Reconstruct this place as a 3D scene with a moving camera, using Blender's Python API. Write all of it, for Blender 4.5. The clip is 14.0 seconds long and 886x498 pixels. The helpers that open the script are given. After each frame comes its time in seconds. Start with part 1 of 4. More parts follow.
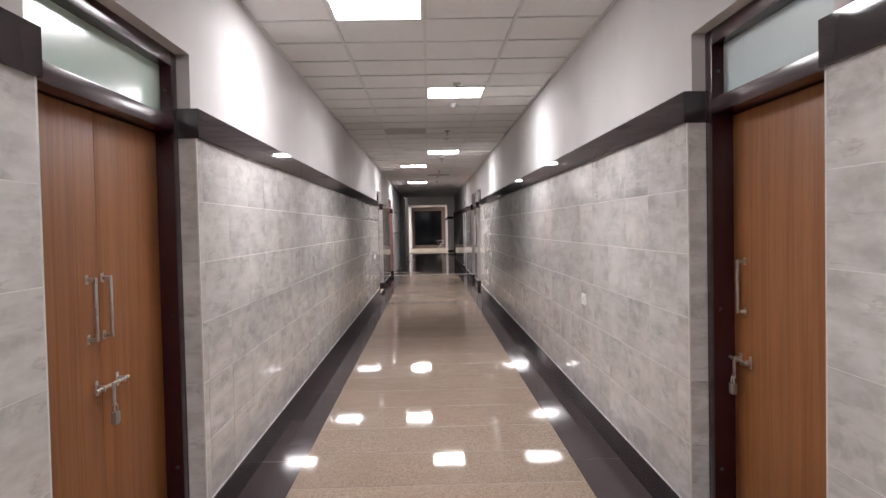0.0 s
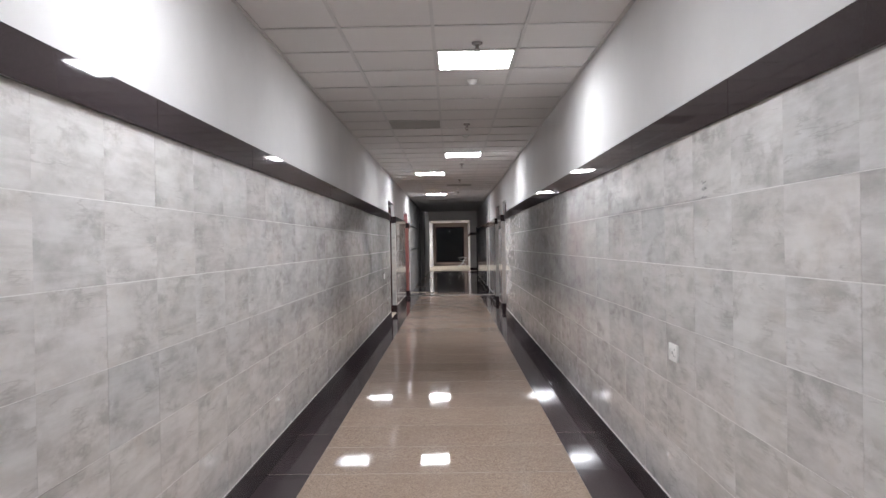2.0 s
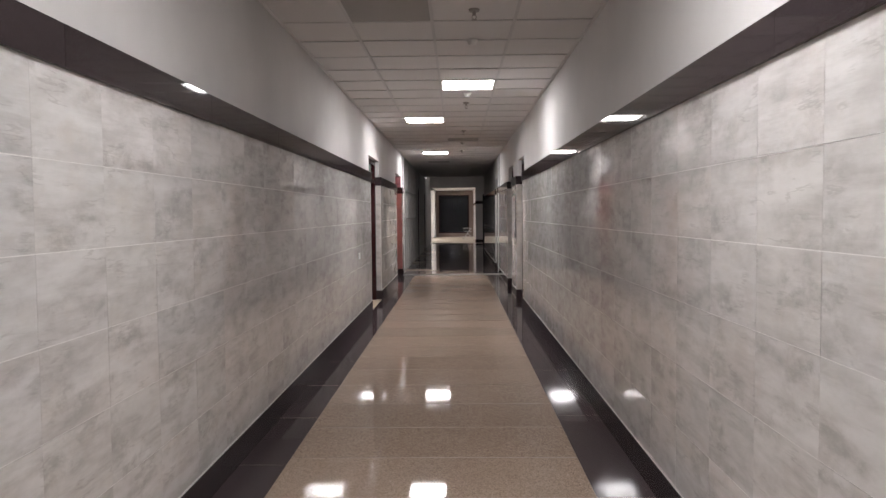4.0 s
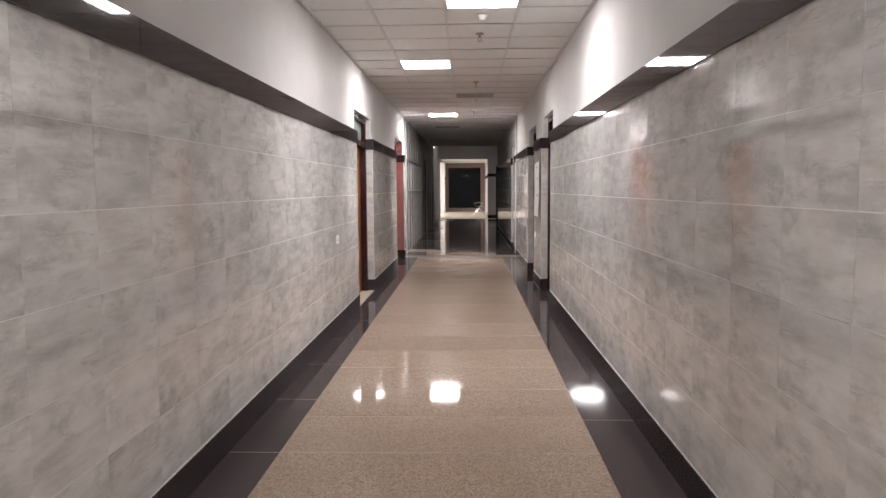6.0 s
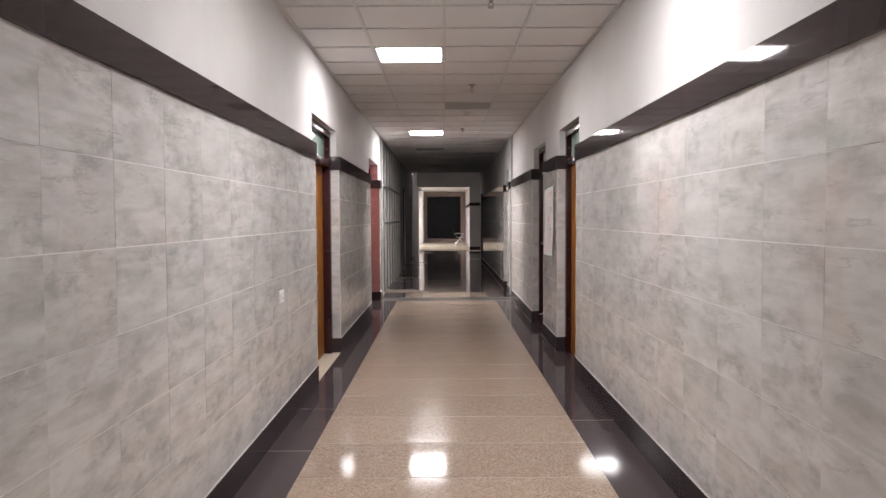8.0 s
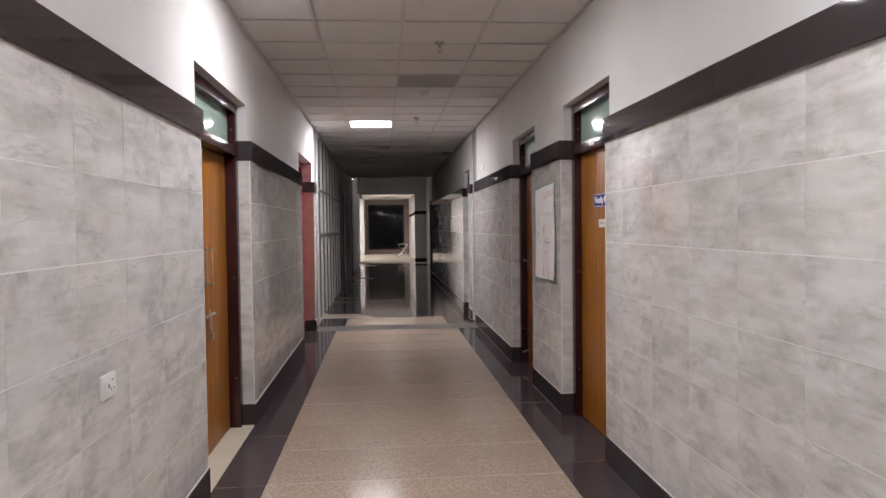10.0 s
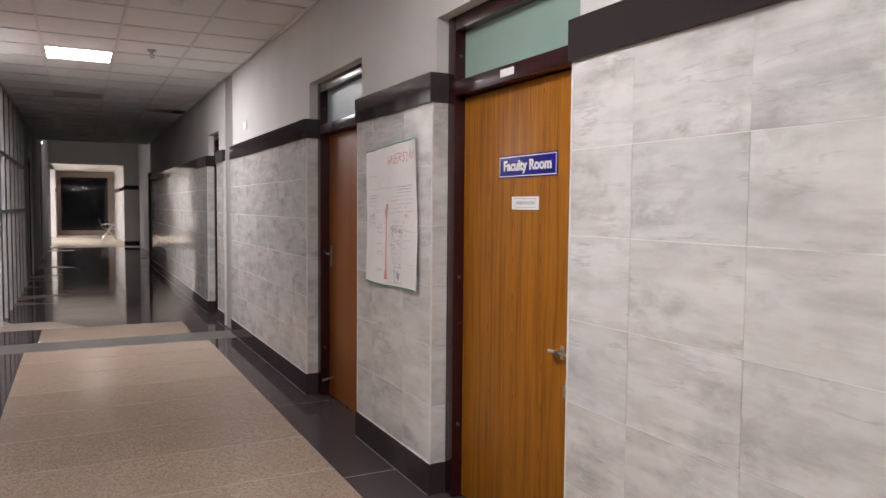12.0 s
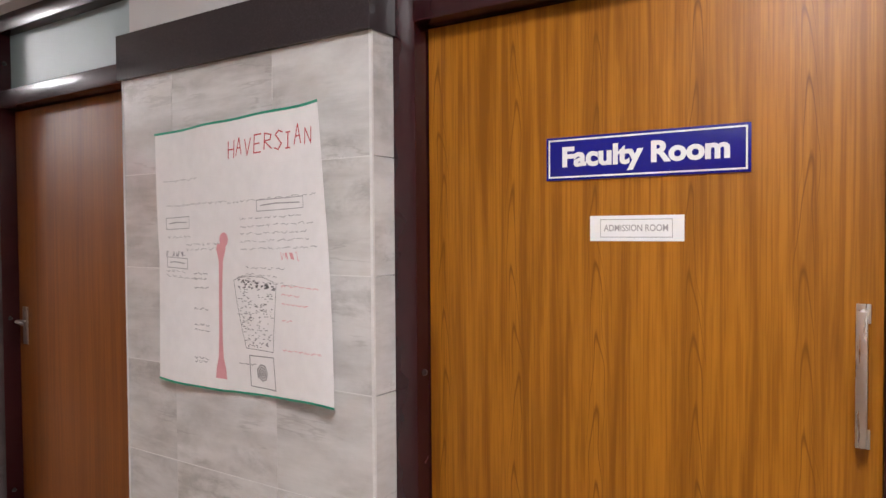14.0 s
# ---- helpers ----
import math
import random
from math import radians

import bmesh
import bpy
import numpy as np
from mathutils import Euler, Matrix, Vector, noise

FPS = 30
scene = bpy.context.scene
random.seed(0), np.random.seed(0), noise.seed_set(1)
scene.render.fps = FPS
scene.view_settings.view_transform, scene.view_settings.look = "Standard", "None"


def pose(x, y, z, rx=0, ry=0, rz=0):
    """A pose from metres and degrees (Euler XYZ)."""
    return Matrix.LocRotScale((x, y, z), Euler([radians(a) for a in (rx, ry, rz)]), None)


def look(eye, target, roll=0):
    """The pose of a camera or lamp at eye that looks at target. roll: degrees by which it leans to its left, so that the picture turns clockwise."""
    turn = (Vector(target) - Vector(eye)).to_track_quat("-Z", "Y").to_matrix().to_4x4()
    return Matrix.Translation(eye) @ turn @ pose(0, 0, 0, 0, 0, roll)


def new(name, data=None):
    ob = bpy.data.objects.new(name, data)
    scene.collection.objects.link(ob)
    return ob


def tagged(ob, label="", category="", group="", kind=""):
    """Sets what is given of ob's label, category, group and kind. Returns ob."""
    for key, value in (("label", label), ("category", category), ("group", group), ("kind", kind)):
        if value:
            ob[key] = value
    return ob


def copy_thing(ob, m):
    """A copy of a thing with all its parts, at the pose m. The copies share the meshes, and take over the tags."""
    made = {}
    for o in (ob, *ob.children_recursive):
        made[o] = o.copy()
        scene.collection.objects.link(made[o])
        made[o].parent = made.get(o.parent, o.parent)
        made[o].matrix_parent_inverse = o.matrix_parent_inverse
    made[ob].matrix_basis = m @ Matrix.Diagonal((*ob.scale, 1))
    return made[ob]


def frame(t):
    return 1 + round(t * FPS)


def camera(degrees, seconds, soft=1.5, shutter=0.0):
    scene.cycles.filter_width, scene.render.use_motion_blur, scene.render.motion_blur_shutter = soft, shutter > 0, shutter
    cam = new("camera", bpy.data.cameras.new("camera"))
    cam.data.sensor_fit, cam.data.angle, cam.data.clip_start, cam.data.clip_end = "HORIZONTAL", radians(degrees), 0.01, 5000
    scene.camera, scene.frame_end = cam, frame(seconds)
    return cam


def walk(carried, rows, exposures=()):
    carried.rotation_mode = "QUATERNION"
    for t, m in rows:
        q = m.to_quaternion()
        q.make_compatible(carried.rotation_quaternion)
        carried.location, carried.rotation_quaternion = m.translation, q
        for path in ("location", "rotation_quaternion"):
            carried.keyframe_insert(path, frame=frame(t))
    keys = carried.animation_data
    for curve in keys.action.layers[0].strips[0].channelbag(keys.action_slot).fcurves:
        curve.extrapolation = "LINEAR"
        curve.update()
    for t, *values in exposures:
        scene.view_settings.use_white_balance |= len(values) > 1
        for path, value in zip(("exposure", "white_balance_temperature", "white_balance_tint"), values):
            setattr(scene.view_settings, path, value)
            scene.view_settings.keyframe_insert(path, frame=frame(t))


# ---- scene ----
cam = camera(63.0, 14.0)
PATH = [
    (0, (0.2, 2.672, 1.512), (0.24, 4.671, 1.451), -1.2),
    (0.5, (0.176, 3.125, 1.513), (0.193, 5.125, 1.475), -1.4),
    (1, (0.258, 3.592, 1.491), (0.257, 5.592, 1.452), -1.3),
    (1.5, (0.272, 4.13, 1.479), (0.245, 6.13, 1.447), -1.2),
    (2, (0.309, 4.669, 1.485), (0.285, 6.669, 1.472), -1.0),
    (2.5, (0.357, 5.282, 1.506), (0.349, 7.282, 1.508), -1.3),
    (3, (0.355, 5.865, 1.51), (0.355, 7.865, 1.514), -1.2),
    (3.2, (0.357, 6.4, 1.502), (0.35, 8.4, 1.476), -1.2),
    (3.4, (0.36, 6.96, 1.497), (0.346, 8.959, 1.441), -1.1),
    (3.6, (0.365, 7.46, 1.49), (0.341, 9.459, 1.417), -0.9),
    (3.8, (0.372, 7.86, 1.483), (0.341, 9.858, 1.396), -0.7),
    (4.1, (0.385, 8.28, 1.472), (0.343, 10.277, 1.371), -0.4),
    (4.5, (0.395, 8.75, 1.458), (0.343, 10.746, 1.343), -0.1),
    (5.0, (0.401, 9.34, 1.44), (0.338, 11.335, 1.311), 0.2),
    (5.3, (0.403, 9.695, 1.433), (0.337, 11.689, 1.299), 0.3),
    (5.5, (0.408, 9.905, 1.443), (0.337, 11.898, 1.294), 0.2),
    (6, (0.394, 10.526, 1.429), (0.325, 12.518, 1.262), -0.4),
    (6.5, (0.295, 11.102, 1.449), (0.236, 13.095, 1.292), -0.9),
    (7, (0.309, 11.67, 1.442), (0.3, 13.667, 1.33), -0.7),
    (7.5, (0.194, 12.261, 1.424), (0.199, 14.258, 1.321), -0.3),
    (7.7, (0.2, 12.487, 1.46), (0.197, 14.484, 1.363), -0.3),
    (9.8, (0.064, 14.935, 1.443), (0.151, 16.932, 1.387), -1.0),
    (10, (0.052, 15.146, 1.47), (0.215, 17.138, 1.407), -0.7),
    (10.5, (0.028, 15.735, 1.479), (0.343, 17.709, 1.414), -0.2),
    (11, (-0.101, 16.297, 1.472), (0.414, 18.228, 1.389), -0.1),
    (11.5, (-0.119, 16.82, 1.455), (0.584, 18.689, 1.353), 0.3),
    (12, (-0.155, 17.398, 1.457), (0.748, 19.179, 1.341), 0.5),
    (12.5, (-0.151, 17.903, 1.453), (0.934, 19.58, 1.349), 0.8),
    (13, (-0.095, 18.471, 1.477), (1.217, 19.976, 1.37), 0.5),
    (13.5, (-0.076, 18.975, 1.465), (1.455, 20.259, 1.38), 0.3),
    (14, (0.03, 19.462, 1.478), (1.682, 20.589, 1.423), -0.4),
]
walk(cam, [(t, look(eye, target, roll)) for t, eye, target, roll in PATH],
     [(0.0, 0.25, 6450, 10), (1.0, 0.32, 6150, 8), (2.0, 0.1, 6100, 7), (3.0, -0.2, 6400, 9), (5.5, 0.47, 6600, 10), (6.2, 0.53, 6600, 10), (7.5, 0.43, 6600, 10),
      (10.0, 0.18, 6400, 10), (11.5, 0.37, 6500, 10), (12.5, 0.54, 6450, 10), (13.5, 0.68, 6450, 10), (14.0, 0.8, 6450, 10)])

# ---- world and exposure ----
world = bpy.data.worlds.new("night")
scene.world = world
world.use_nodes = True
world.node_tree.nodes["Background"].inputs[0].default_value = (0.006, 0.008, 0.016, 1)
world.node_tree.nodes["Background"].inputs[1].default_value = 0.4
LAMP_POWER = 40.0

# ---- plan, in metres ----
XL, XR = -0.925, 1.412          # faces of the wall tiles
BACK = 0.025                    # plaster lies this far behind the tile face
CEIL = 2.93
BAND0, BAND1, SKIRT = 1.970, 2.115, 0.16
HEAD = 2.38                    # underside of the lintels over the doors
BROWN0, BROWN1 = -0.638, 1.098  # brown granite strip between the black borders
START, JOINT0, JOINT1, END = -7.0, 25.82, 26.28, 55.0
HIGH, TOP = 37.32, 3.8           # a higher soffit begins here, at this height
GX0, GX, GY0, GY = 0.207, 0.621, 9.47, 0.605   # ceiling grid


# ---- node materials ----
class Nodes:
    def __init__(self, name):
        self.mat = bpy.data.materials.new(name)
        self.mat.use_nodes = True
        self.tree = self.mat.node_tree
        self.bsdf = self.tree.nodes["Principled BSDF"]
        self.coord = self.tree.nodes.new("ShaderNodeTexCoord").outputs["Object"]
        self.info = self.tree.nodes.new("ShaderNodeObjectInfo")

    def node(self, kind, **sockets):
        n = self.tree.nodes.new(kind)
        for key, value in sockets.items():
            self.put(n.inputs[key], value)
        return n

    def put(self, socket, value):
        if isinstance(value, bpy.types.NodeSocket):
            self.tree.links.new(value, socket)
        else:
            socket.default_value = value

    def mapped(self, scale, shift=0.0):
        """Object coordinates, scaled, and shifted at random from piece to piece."""
        n = self.node("ShaderNodeMapping", Vector=self.coord, Scale=scale)
        if shift:
            m = self.tree.nodes.new("ShaderNodeMath")
            m.operation = "MULTIPLY"
            self.put(m.inputs[0], self.info.outputs["Random"])
            m.inputs[1].default_value = shift
            c = self.node("ShaderNodeCombineXYZ", X=m.outputs[0], Y=m.outputs[0], Z=m.outputs[0])
            self.put(n.inputs["Location"], c.outputs[0])
        return n.outputs[0]

    def noise(self, vec, scale, detail=4.0, rough=0.55, distort=0.0):
        n = self.node("ShaderNodeTexNoise", Vector=vec, Scale=scale, Detail=detail, Roughness=rough, Distortion=distort)
        return n.outputs["Fac"]

    def ramp(self, fac, *stops):
        n = self.node("ShaderNodeValToRGB", Fac=fac)
        els = n.color_ramp.elements
        while len(els) < len(stops):
            els.new(0.5)
        for e, (p, c) in zip(els, stops):
            e.position = p
            e.color = (*c, 1) if isinstance(c, tuple) else (c, c, c, 1)
        return n.outputs["Color"]

    def mix(self, fac, a, b, blend="MIX"):
        n = self.tree.nodes.new("ShaderNodeMix")
        n.data_type, n.blend_type = "RGBA", blend
        self.put(n.inputs[0], fac)
        self.put(n.inputs[6], a if isinstance(a, bpy.types.NodeSocket) else (*a, 1))
        self.put(n.inputs[7], b if isinstance(b, bpy.types.NodeSocket) else (*b, 1))
        return n.outputs[2]

    def bump(self, height, strength=0.2, distance=0.002):
        n = self.node("ShaderNodeBump", Height=height, Strength=strength, Distance=distance)
        self.put(self.bsdf.inputs["Normal"], n.outputs[0])

    def done(self, color, rough, metal=0.0, spec=0.5, coat=0.0):
        b = self.bsdf.inputs
        self.put(b["Base Color"], color if isinstance(color, bpy.types.NodeSocket) else (*color, 1))
        self.put(b["Roughness"], rough)
        b["Metallic"].default_value = metal
        b["Specular IOR Level"].default_value = spec
        b["Coat Weight"].default_value = coat
        b["Coat Roughness"].default_value = 0.05
        return self.mat


def mat_tile(name):
    """Polished grey stone-look tile: pale ground, long level streaks, smoky patches and short dark cracks, different on every tile."""
    n = Nodes(name)

    def times(a, b):
        m = n.tree.nodes.new("ShaderNodeMath")
        m.operation = "MULTIPLY"
        n.put(m.inputs[0], a)
        n.put(m.inputs[1], b)
        return m.outputs[0]

    big = n.noise(n.mapped((1.0, 0.75, 1.9), 61.0), 4.2, 5, 0.6, 0.12)
    col = n.ramp(big, (0.30, (0.50, 0.486, 0.472)), (0.43, (0.62, 0.607, 0.594)), (0.55, (0.70, 0.688, 0.676)), (0.72, (0.755, 0.745, 0.735)))
    streak = n.noise(n.mapped((1.0, 0.6, 5.5), 37.0), 3.8, 7, 0.66, 0.12)
    where = n.noise(n.mapped((1.0, 0.9, 1.7), 83.0), 2.8, 3)
    col = n.mix(times(n.ramp(streak, (0.43, 0.0), (0.66, 0.6)), n.ramp(where, (0.40, 0.25), (0.62, 1.0))), col, (0.46, 0.445, 0.43))
    smoke = n.noise(n.mapped((1.0, 0.9, 1.7), 47.0), 7.5, 7, 0.7, 0.25)
    patch = n.noise(n.mapped((1.0, 0.8, 1.5), 23.0), 3.0, 3)
    col = n.mix(times(n.ramp(smoke, (0.44, 0.0), (0.62, 0.85)), n.ramp(patch, (0.48, 0.0), (0.62, 1.0))), col, (0.42, 0.408, 0.392))
    pale = n.noise(n.mapped((1.0, 0.6, 4.0), 19.0), 3.4, 5, 0.6, 0.12)
    col = n.mix(n.ramp(pale, (0.52, 0.0), (0.70, 0.6)), col, (0.79, 0.78, 0.77))
    rust = n.noise(n.mapped((1.0, 1.0, 1.6), 71.0), 3.6, 4, 0.6, 0.15)
    col = n.mix(n.ramp(rust, (0.54, 0.0), (0.72, 0.28)), col, (0.61, 0.545, 0.48))
    crack = n.noise(n.mapped((1.0, 0.36, 2.6), 97.0), 3.0, 5, 0.6, 0.0)
    some = n.noise(n.mapped((1.0, 1.0, 1.6), 53.0), 5.0, 2)
    col = n.mix(times(n.ramp(crack, (0.484, 0.0), (0.497, 0.34), (0.503, 0.34), (0.516, 0.0)), n.ramp(some, (0.50, 0.0), (0.60, 1.0))), col, (0.33, 0.315, 0.30))
    tone = n.ramp(n.info.outputs["Random"], (0.0, (0.90, 0.91, 0.915)), (0.3, (1.0, 0.985, 0.975)), (0.55, (0.94, 0.935, 0.92)), (0.8, (1.0, 1.0, 0.995)), (1.0, (0.95, 0.945, 0.945)))
    col = n.mix(1.0, col, tone, "MULTIPLY")
    n.bump(n.noise(n.coord, 7.0, 2), 0.12, 0.0022)
    return n.done(col, n.ramp(big, (0.3, 0.075), (0.7, 0.04)), spec=0.5)


def mat_grout():
    n = Nodes("tile_grout")
    return n.done(n.ramp(n.noise(n.coord, 40, 3), (0.3, (0.66, 0.65, 0.63)), (0.7, (0.76, 0.75, 0.73))), 0.7)


def mat_plaster(name, color, rough=0.6):
    n = Nodes(name)
    a = n.noise(n.coord, 1.3, 4)
    dark = tuple(c * 0.9 for c in color)
    col = n.ramp(a, (0.3, dark), (0.65, color))
    n.bump(n.noise(n.coord, 130, 4), 0.12, 0.001)
    return n.done(col, rough, spec=0.2)


def mat_black_granite(name, base=0.02, rough=0.05, spec=0.35):
    n = Nodes(name)
    speck = n.noise(n.mapped((1, 1, 1), 9.0), 420, 2, 0.6)
    col = n.ramp(speck, (0.45, (base * 1.08, base * 0.82, base * 0.89)), (0.66, (base * 1.6, base * 1.3, base * 1.37)), (0.78, (base * 2.7, base * 2.3, base * 2.35)))
    cloud = n.noise(n.mapped((1, 1, 1), 9.0), 3.0, 4)
    n.bump(cloud, 0.02, 0.003)
    tone = n.ramp(n.info.outputs["Random"], (0.0, 0.75), (1.0, 1.0))
    col = n.mix(1.0, col, tone, "MULTIPLY")
    return n.done(col, n.ramp(cloud, (0.3, rough), (0.75, rough * 1.9)), spec=spec)


def mat_brown_granite(name, rough, gain):
    n = Nodes(name)
    v = n.mapped((1, 1, 1), 23.0)
    speck = n.noise(v, 120, 5, 0.8)
    col = n.ramp(speck, (0.32, (0.12, 0.08, 0.056)), (0.44, (0.32, 0.235, 0.175)), (0.56, (0.47, 0.365, 0.285)), (0.67, (0.76, 0.65, 0.56)))
    cell = n.node("ShaderNodeTexVoronoi", Vector=v, Scale=95.0)
    col = n.mix(0.3, col, n.ramp(cell.outputs["Color"], (0.2, (0.19, 0.135, 0.10)), (0.8, (0.60, 0.48, 0.39))))
    cloud = n.noise(v, 2.2, 4)
    col = n.mix(n.ramp(cloud, (0.4, 0.0), (0.75, 0.5)), col, (0.33, 0.25, 0.195))
    n.bump(n.noise(n.coord, 2.0, 2), 0.02, 0.004)
    tone = n.ramp(n.info.outputs["Random"], (0.0, 0.88 * gain), (1.0, gain))
    col = n.mix(1.0, col, tone, "MULTIPLY")
    return n.done(col, n.ramp(cloud, (0.3, rough), (0.7, rough * 1.7)), spec=0.13)


def mat_ceiling():
    n = Nodes("mineral_fibre_tile")
    isl = n.tree.nodes.new("ShaderNodeNewGeometry").outputs["Random Per Island"]
    col = n.mix(isl, (0.775, 0.76, 0.75), (0.80, 0.785, 0.775))
    dots = n.noise(n.coord, 260, 2, 0.8)
    col = n.mix(n.ramp(dots, (0.62, 0.0), (0.75, 0.35)), col, (0.45, 0.44, 0.43))
    n.bump(dots, 0.2, 0.0015)
    return n.done(col, 0.85, spec=0.2)


def mat_wood(name, light, dark, scale=1.0, rough=0.32, arches=0.3):
    """Laminate with upright grain: streaks with cathedral figures here and there."""
    n = Nodes(name)
    v = n.mapped((1.0, 1.0, 0.035))
    w = n.noise(v, 26 * scale, 4, 0.6, 0.5)
    fine = n.noise(n.mapped((1, 1, 0.02)), 130 * scale, 3, 0.6)
    mid = tuple((a + b) / 2 for a, b in zip(light, dark))
    col = n.ramp(w, (0.34, dark), (0.44, mid), (0.53, light), (0.7, tuple(min(1, c * 1.12) for c in light)))
    col = n.mix(n.ramp(fine, (0.38, 0.55), (0.55, 0.0)), col, dark)
    # chains of nested arches up the leaf, one every twenty centimetres or so
    axes = n.node("ShaderNodeSeparateXYZ", Vector=n.coord).outputs
    sway = n.noise(n.mapped((0.0, 1.2, 0.8)), 3.0, 2)

    def calc(op, a, b=0.0):
        m = n.tree.nodes.new("ShaderNodeMath")
        m.operation = op
        n.put(m.inputs[0], a)
        n.put(m.inputs[1], b)
        return m.outputs[0]

    across = calc("PINGPONG", calc("ADD", axes["Y"], calc("MULTIPLY", sway, 0.09)), 0.105)
    rise = calc("ADD", calc("MULTIPLY", axes["Z"], 6.0), calc("MULTIPLY", calc("MULTIPLY", across, across), 4200.0))
    arch = calc("FRACT", calc("ADD", rise, calc("MULTIPLY", sway, 2.0)))
    line = n.ramp(arch, (0.0, 0.0), (0.36, 0.0), (0.5, 1.0), (0.62, 0.0))
    mask = n.ramp(across, (0.012, 1.0), (0.026, 0.0))
    amount = calc("MULTIPLY", calc("MULTIPLY", line, mask), 0.8 * arches)
    col = n.mix(amount, col, tuple(c * 0.8 for c in dark))
    n.bump(fine, 0.05, 0.0006)
    return n.done(col, rough, spec=0.3)


def mat_paint(name, color, rough=0.35, vary=0.12, coat=0.0):
    n = Nodes(name)
    a = n.noise(n.coord, 7, 4)
    col = n.ramp(a, (0.3, tuple(c * (1 - vary) for c in color)), (0.7, tuple(min(1, c * (1 + vary)) for c in color)))
    n.bump(n.noise(n.coord, 55, 3), 0.05, 0.001)
    return n.done(col, n.ramp(a, (0.3, rough * 0.8), (0.7, min(1, rough * 1.25))), coat=coat)


def mat_metal(name, color, rough):
    n = Nodes(name)
    a = n.noise(n.mapped((1, 1, 0.1)), 160, 3)
    return n.done(color, n.ramp(a, (0.3, rough * 0.8), (0.7, rough * 1.3)), metal=1.0)


def mat_plain(name, color, rough=0.5, metal=0.0):
    n = Nodes(name)
    return n.done(n.ramp(n.noise(n.coord, 25, 2), (0.3, tuple(c * 0.95 for c in color)), (0.7, color)), rough, metal)


def mat_lamp(name, color, power):
    n = Nodes(name)
    n.bsdf.inputs["Emission Color"].default_value = (*color, 1)
    n.bsdf.inputs["Emission Strength"].default_value = power
    return n.done((0.9, 0.9, 0.9), 0.4)


def mat_glass_frosted(name, color, rough=0.08):
    n = Nodes(name)
    cloud = n.noise(n.coord, 2.5, 3)
    col = n.ramp(cloud, (0.3, tuple(c * 0.92 for c in color)), (0.7, color))
    return n.done(col, rough, spec=0.5)


def mat_clear_glass():
    n = Nodes("dark_window_glass")
    n.bsdf.inputs["Transmission Weight"].default_value = 1.0
    return n.done((0.5, 0.55, 0.62), 0.02)


TILE = mat_tile("grey_marble_tile")
TILE_PINK = mat_paint("pink_gloss_paint", (0.50, 0.25, 0.25), 0.3)
GROUT = mat_grout()
PLASTER = mat_plaster("white_wall_paint", (0.67, 0.657, 0.648), 0.8)
CONCRETE = mat_plaster("grey_joint_plaster", (0.30, 0.295, 0.285), 0.75)
STRIP = mat_plaster("grey_joint_strip", (0.15, 0.145, 0.135), 0.3)
BLACK = mat_black_granite("black_granite", 0.038, 0.03, 0.18)
BAND = mat_black_granite("black_granite_band", 0.036, 0.03)
BORDER = mat_black_granite("grey_black_floor_granite", 0.062, 0.045, 0.10)
# floor past the joint: the unlit stretch's darkness is put into this colour
FAR_FLOOR = mat_black_granite("unlit_floor_granite", 0.065, 0.06, 0.18)
BROWN = mat_brown_granite("brown_granite", 0.03, 1.04)
BROWN_USED = mat_brown_granite("trodden_brown_granite", 0.065, 1.0)
BROWN_WORN = mat_brown_granite("worn_brown_granite", 0.13, 0.97)
SEAM = mat_plain("pale_floor_seam", (0.44, 0.365, 0.305), 0.4)
CREAM = mat_plaster("cream_floor_tile", (0.62, 0.56, 0.45), 0.35)
CEILING = mat_ceiling()
CEILING_OLD = mat_plaster("stained_ceiling_tile", (0.47, 0.46, 0.445), 0.85)
GRID = mat_plain("grey_ceiling_grid", (0.66, 0.65, 0.64), 0.35)
TEAK = mat_wood("teak_laminate", (0.395, 0.148, 0.011), (0.23, 0.079, 0.006), 1.45, 0.4, 1.25)
TEAK_RED = mat_wood("red_brown_laminate", (0.265, 0.082, 0.013), (0.20, 0.060, 0.010), rough=0.45)
TEAK_DULL = mat_wood("brown_laminate", (0.335, 0.135, 0.046), (0.25, 0.092, 0.030), rough=0.42)
MAROON = mat_paint("maroon_gloss_enamel", (0.034, 0.008, 0.010), 0.22)
RED = mat_paint("red_enamel", (0.34, 0.03, 0.05), 0.3)
STEEL = mat_metal("satin_steel", (0.62, 0.60, 0.58), 0.3)
STEEL_DARK = mat_metal("dull_steel", (0.40, 0.38, 0.36), 0.4)
WHITE_PLASTIC = mat_plain("white_plastic", (0.8, 0.8, 0.78), 0.35)
DARK_HOLE = mat_plain("black_slot", (0.01, 0.01, 0.01), 0.6)
GLASS_GREEN = mat_glass_frosted("green_frosted_glass", (0.31, 0.44, 0.385))
# lighter copies for doors 1 and 2: the nearby lamp's light is in the colour
GLASS_GREEN_LIT = mat_glass_frosted("lit_green_frosted_glass", (0.62, 0.79, 0.70), 0.2)
GLASS_BLUE_LIT = mat_glass_frosted("lit_blue_frosted_glass", (0.60, 0.72, 0.74), 0.4)
GLASS_BLUE = mat_glass_frosted("pale_frosted_glass", (0.33, 0.42, 0.43), 0.4)
NIGHT_GLASS = mat_clear_glass()
ALU = mat_metal("grey_aluminium", (0.55, 0.55, 0.54), 0.45)
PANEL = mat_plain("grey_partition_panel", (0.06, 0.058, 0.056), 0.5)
FIN = mat_paint("pale_grey_enamel", (0.56, 0.545, 0.53), 0.4)
PAPER = mat_plain("white_chart_paper", (0.87, 0.85, 0.845), 0.6)
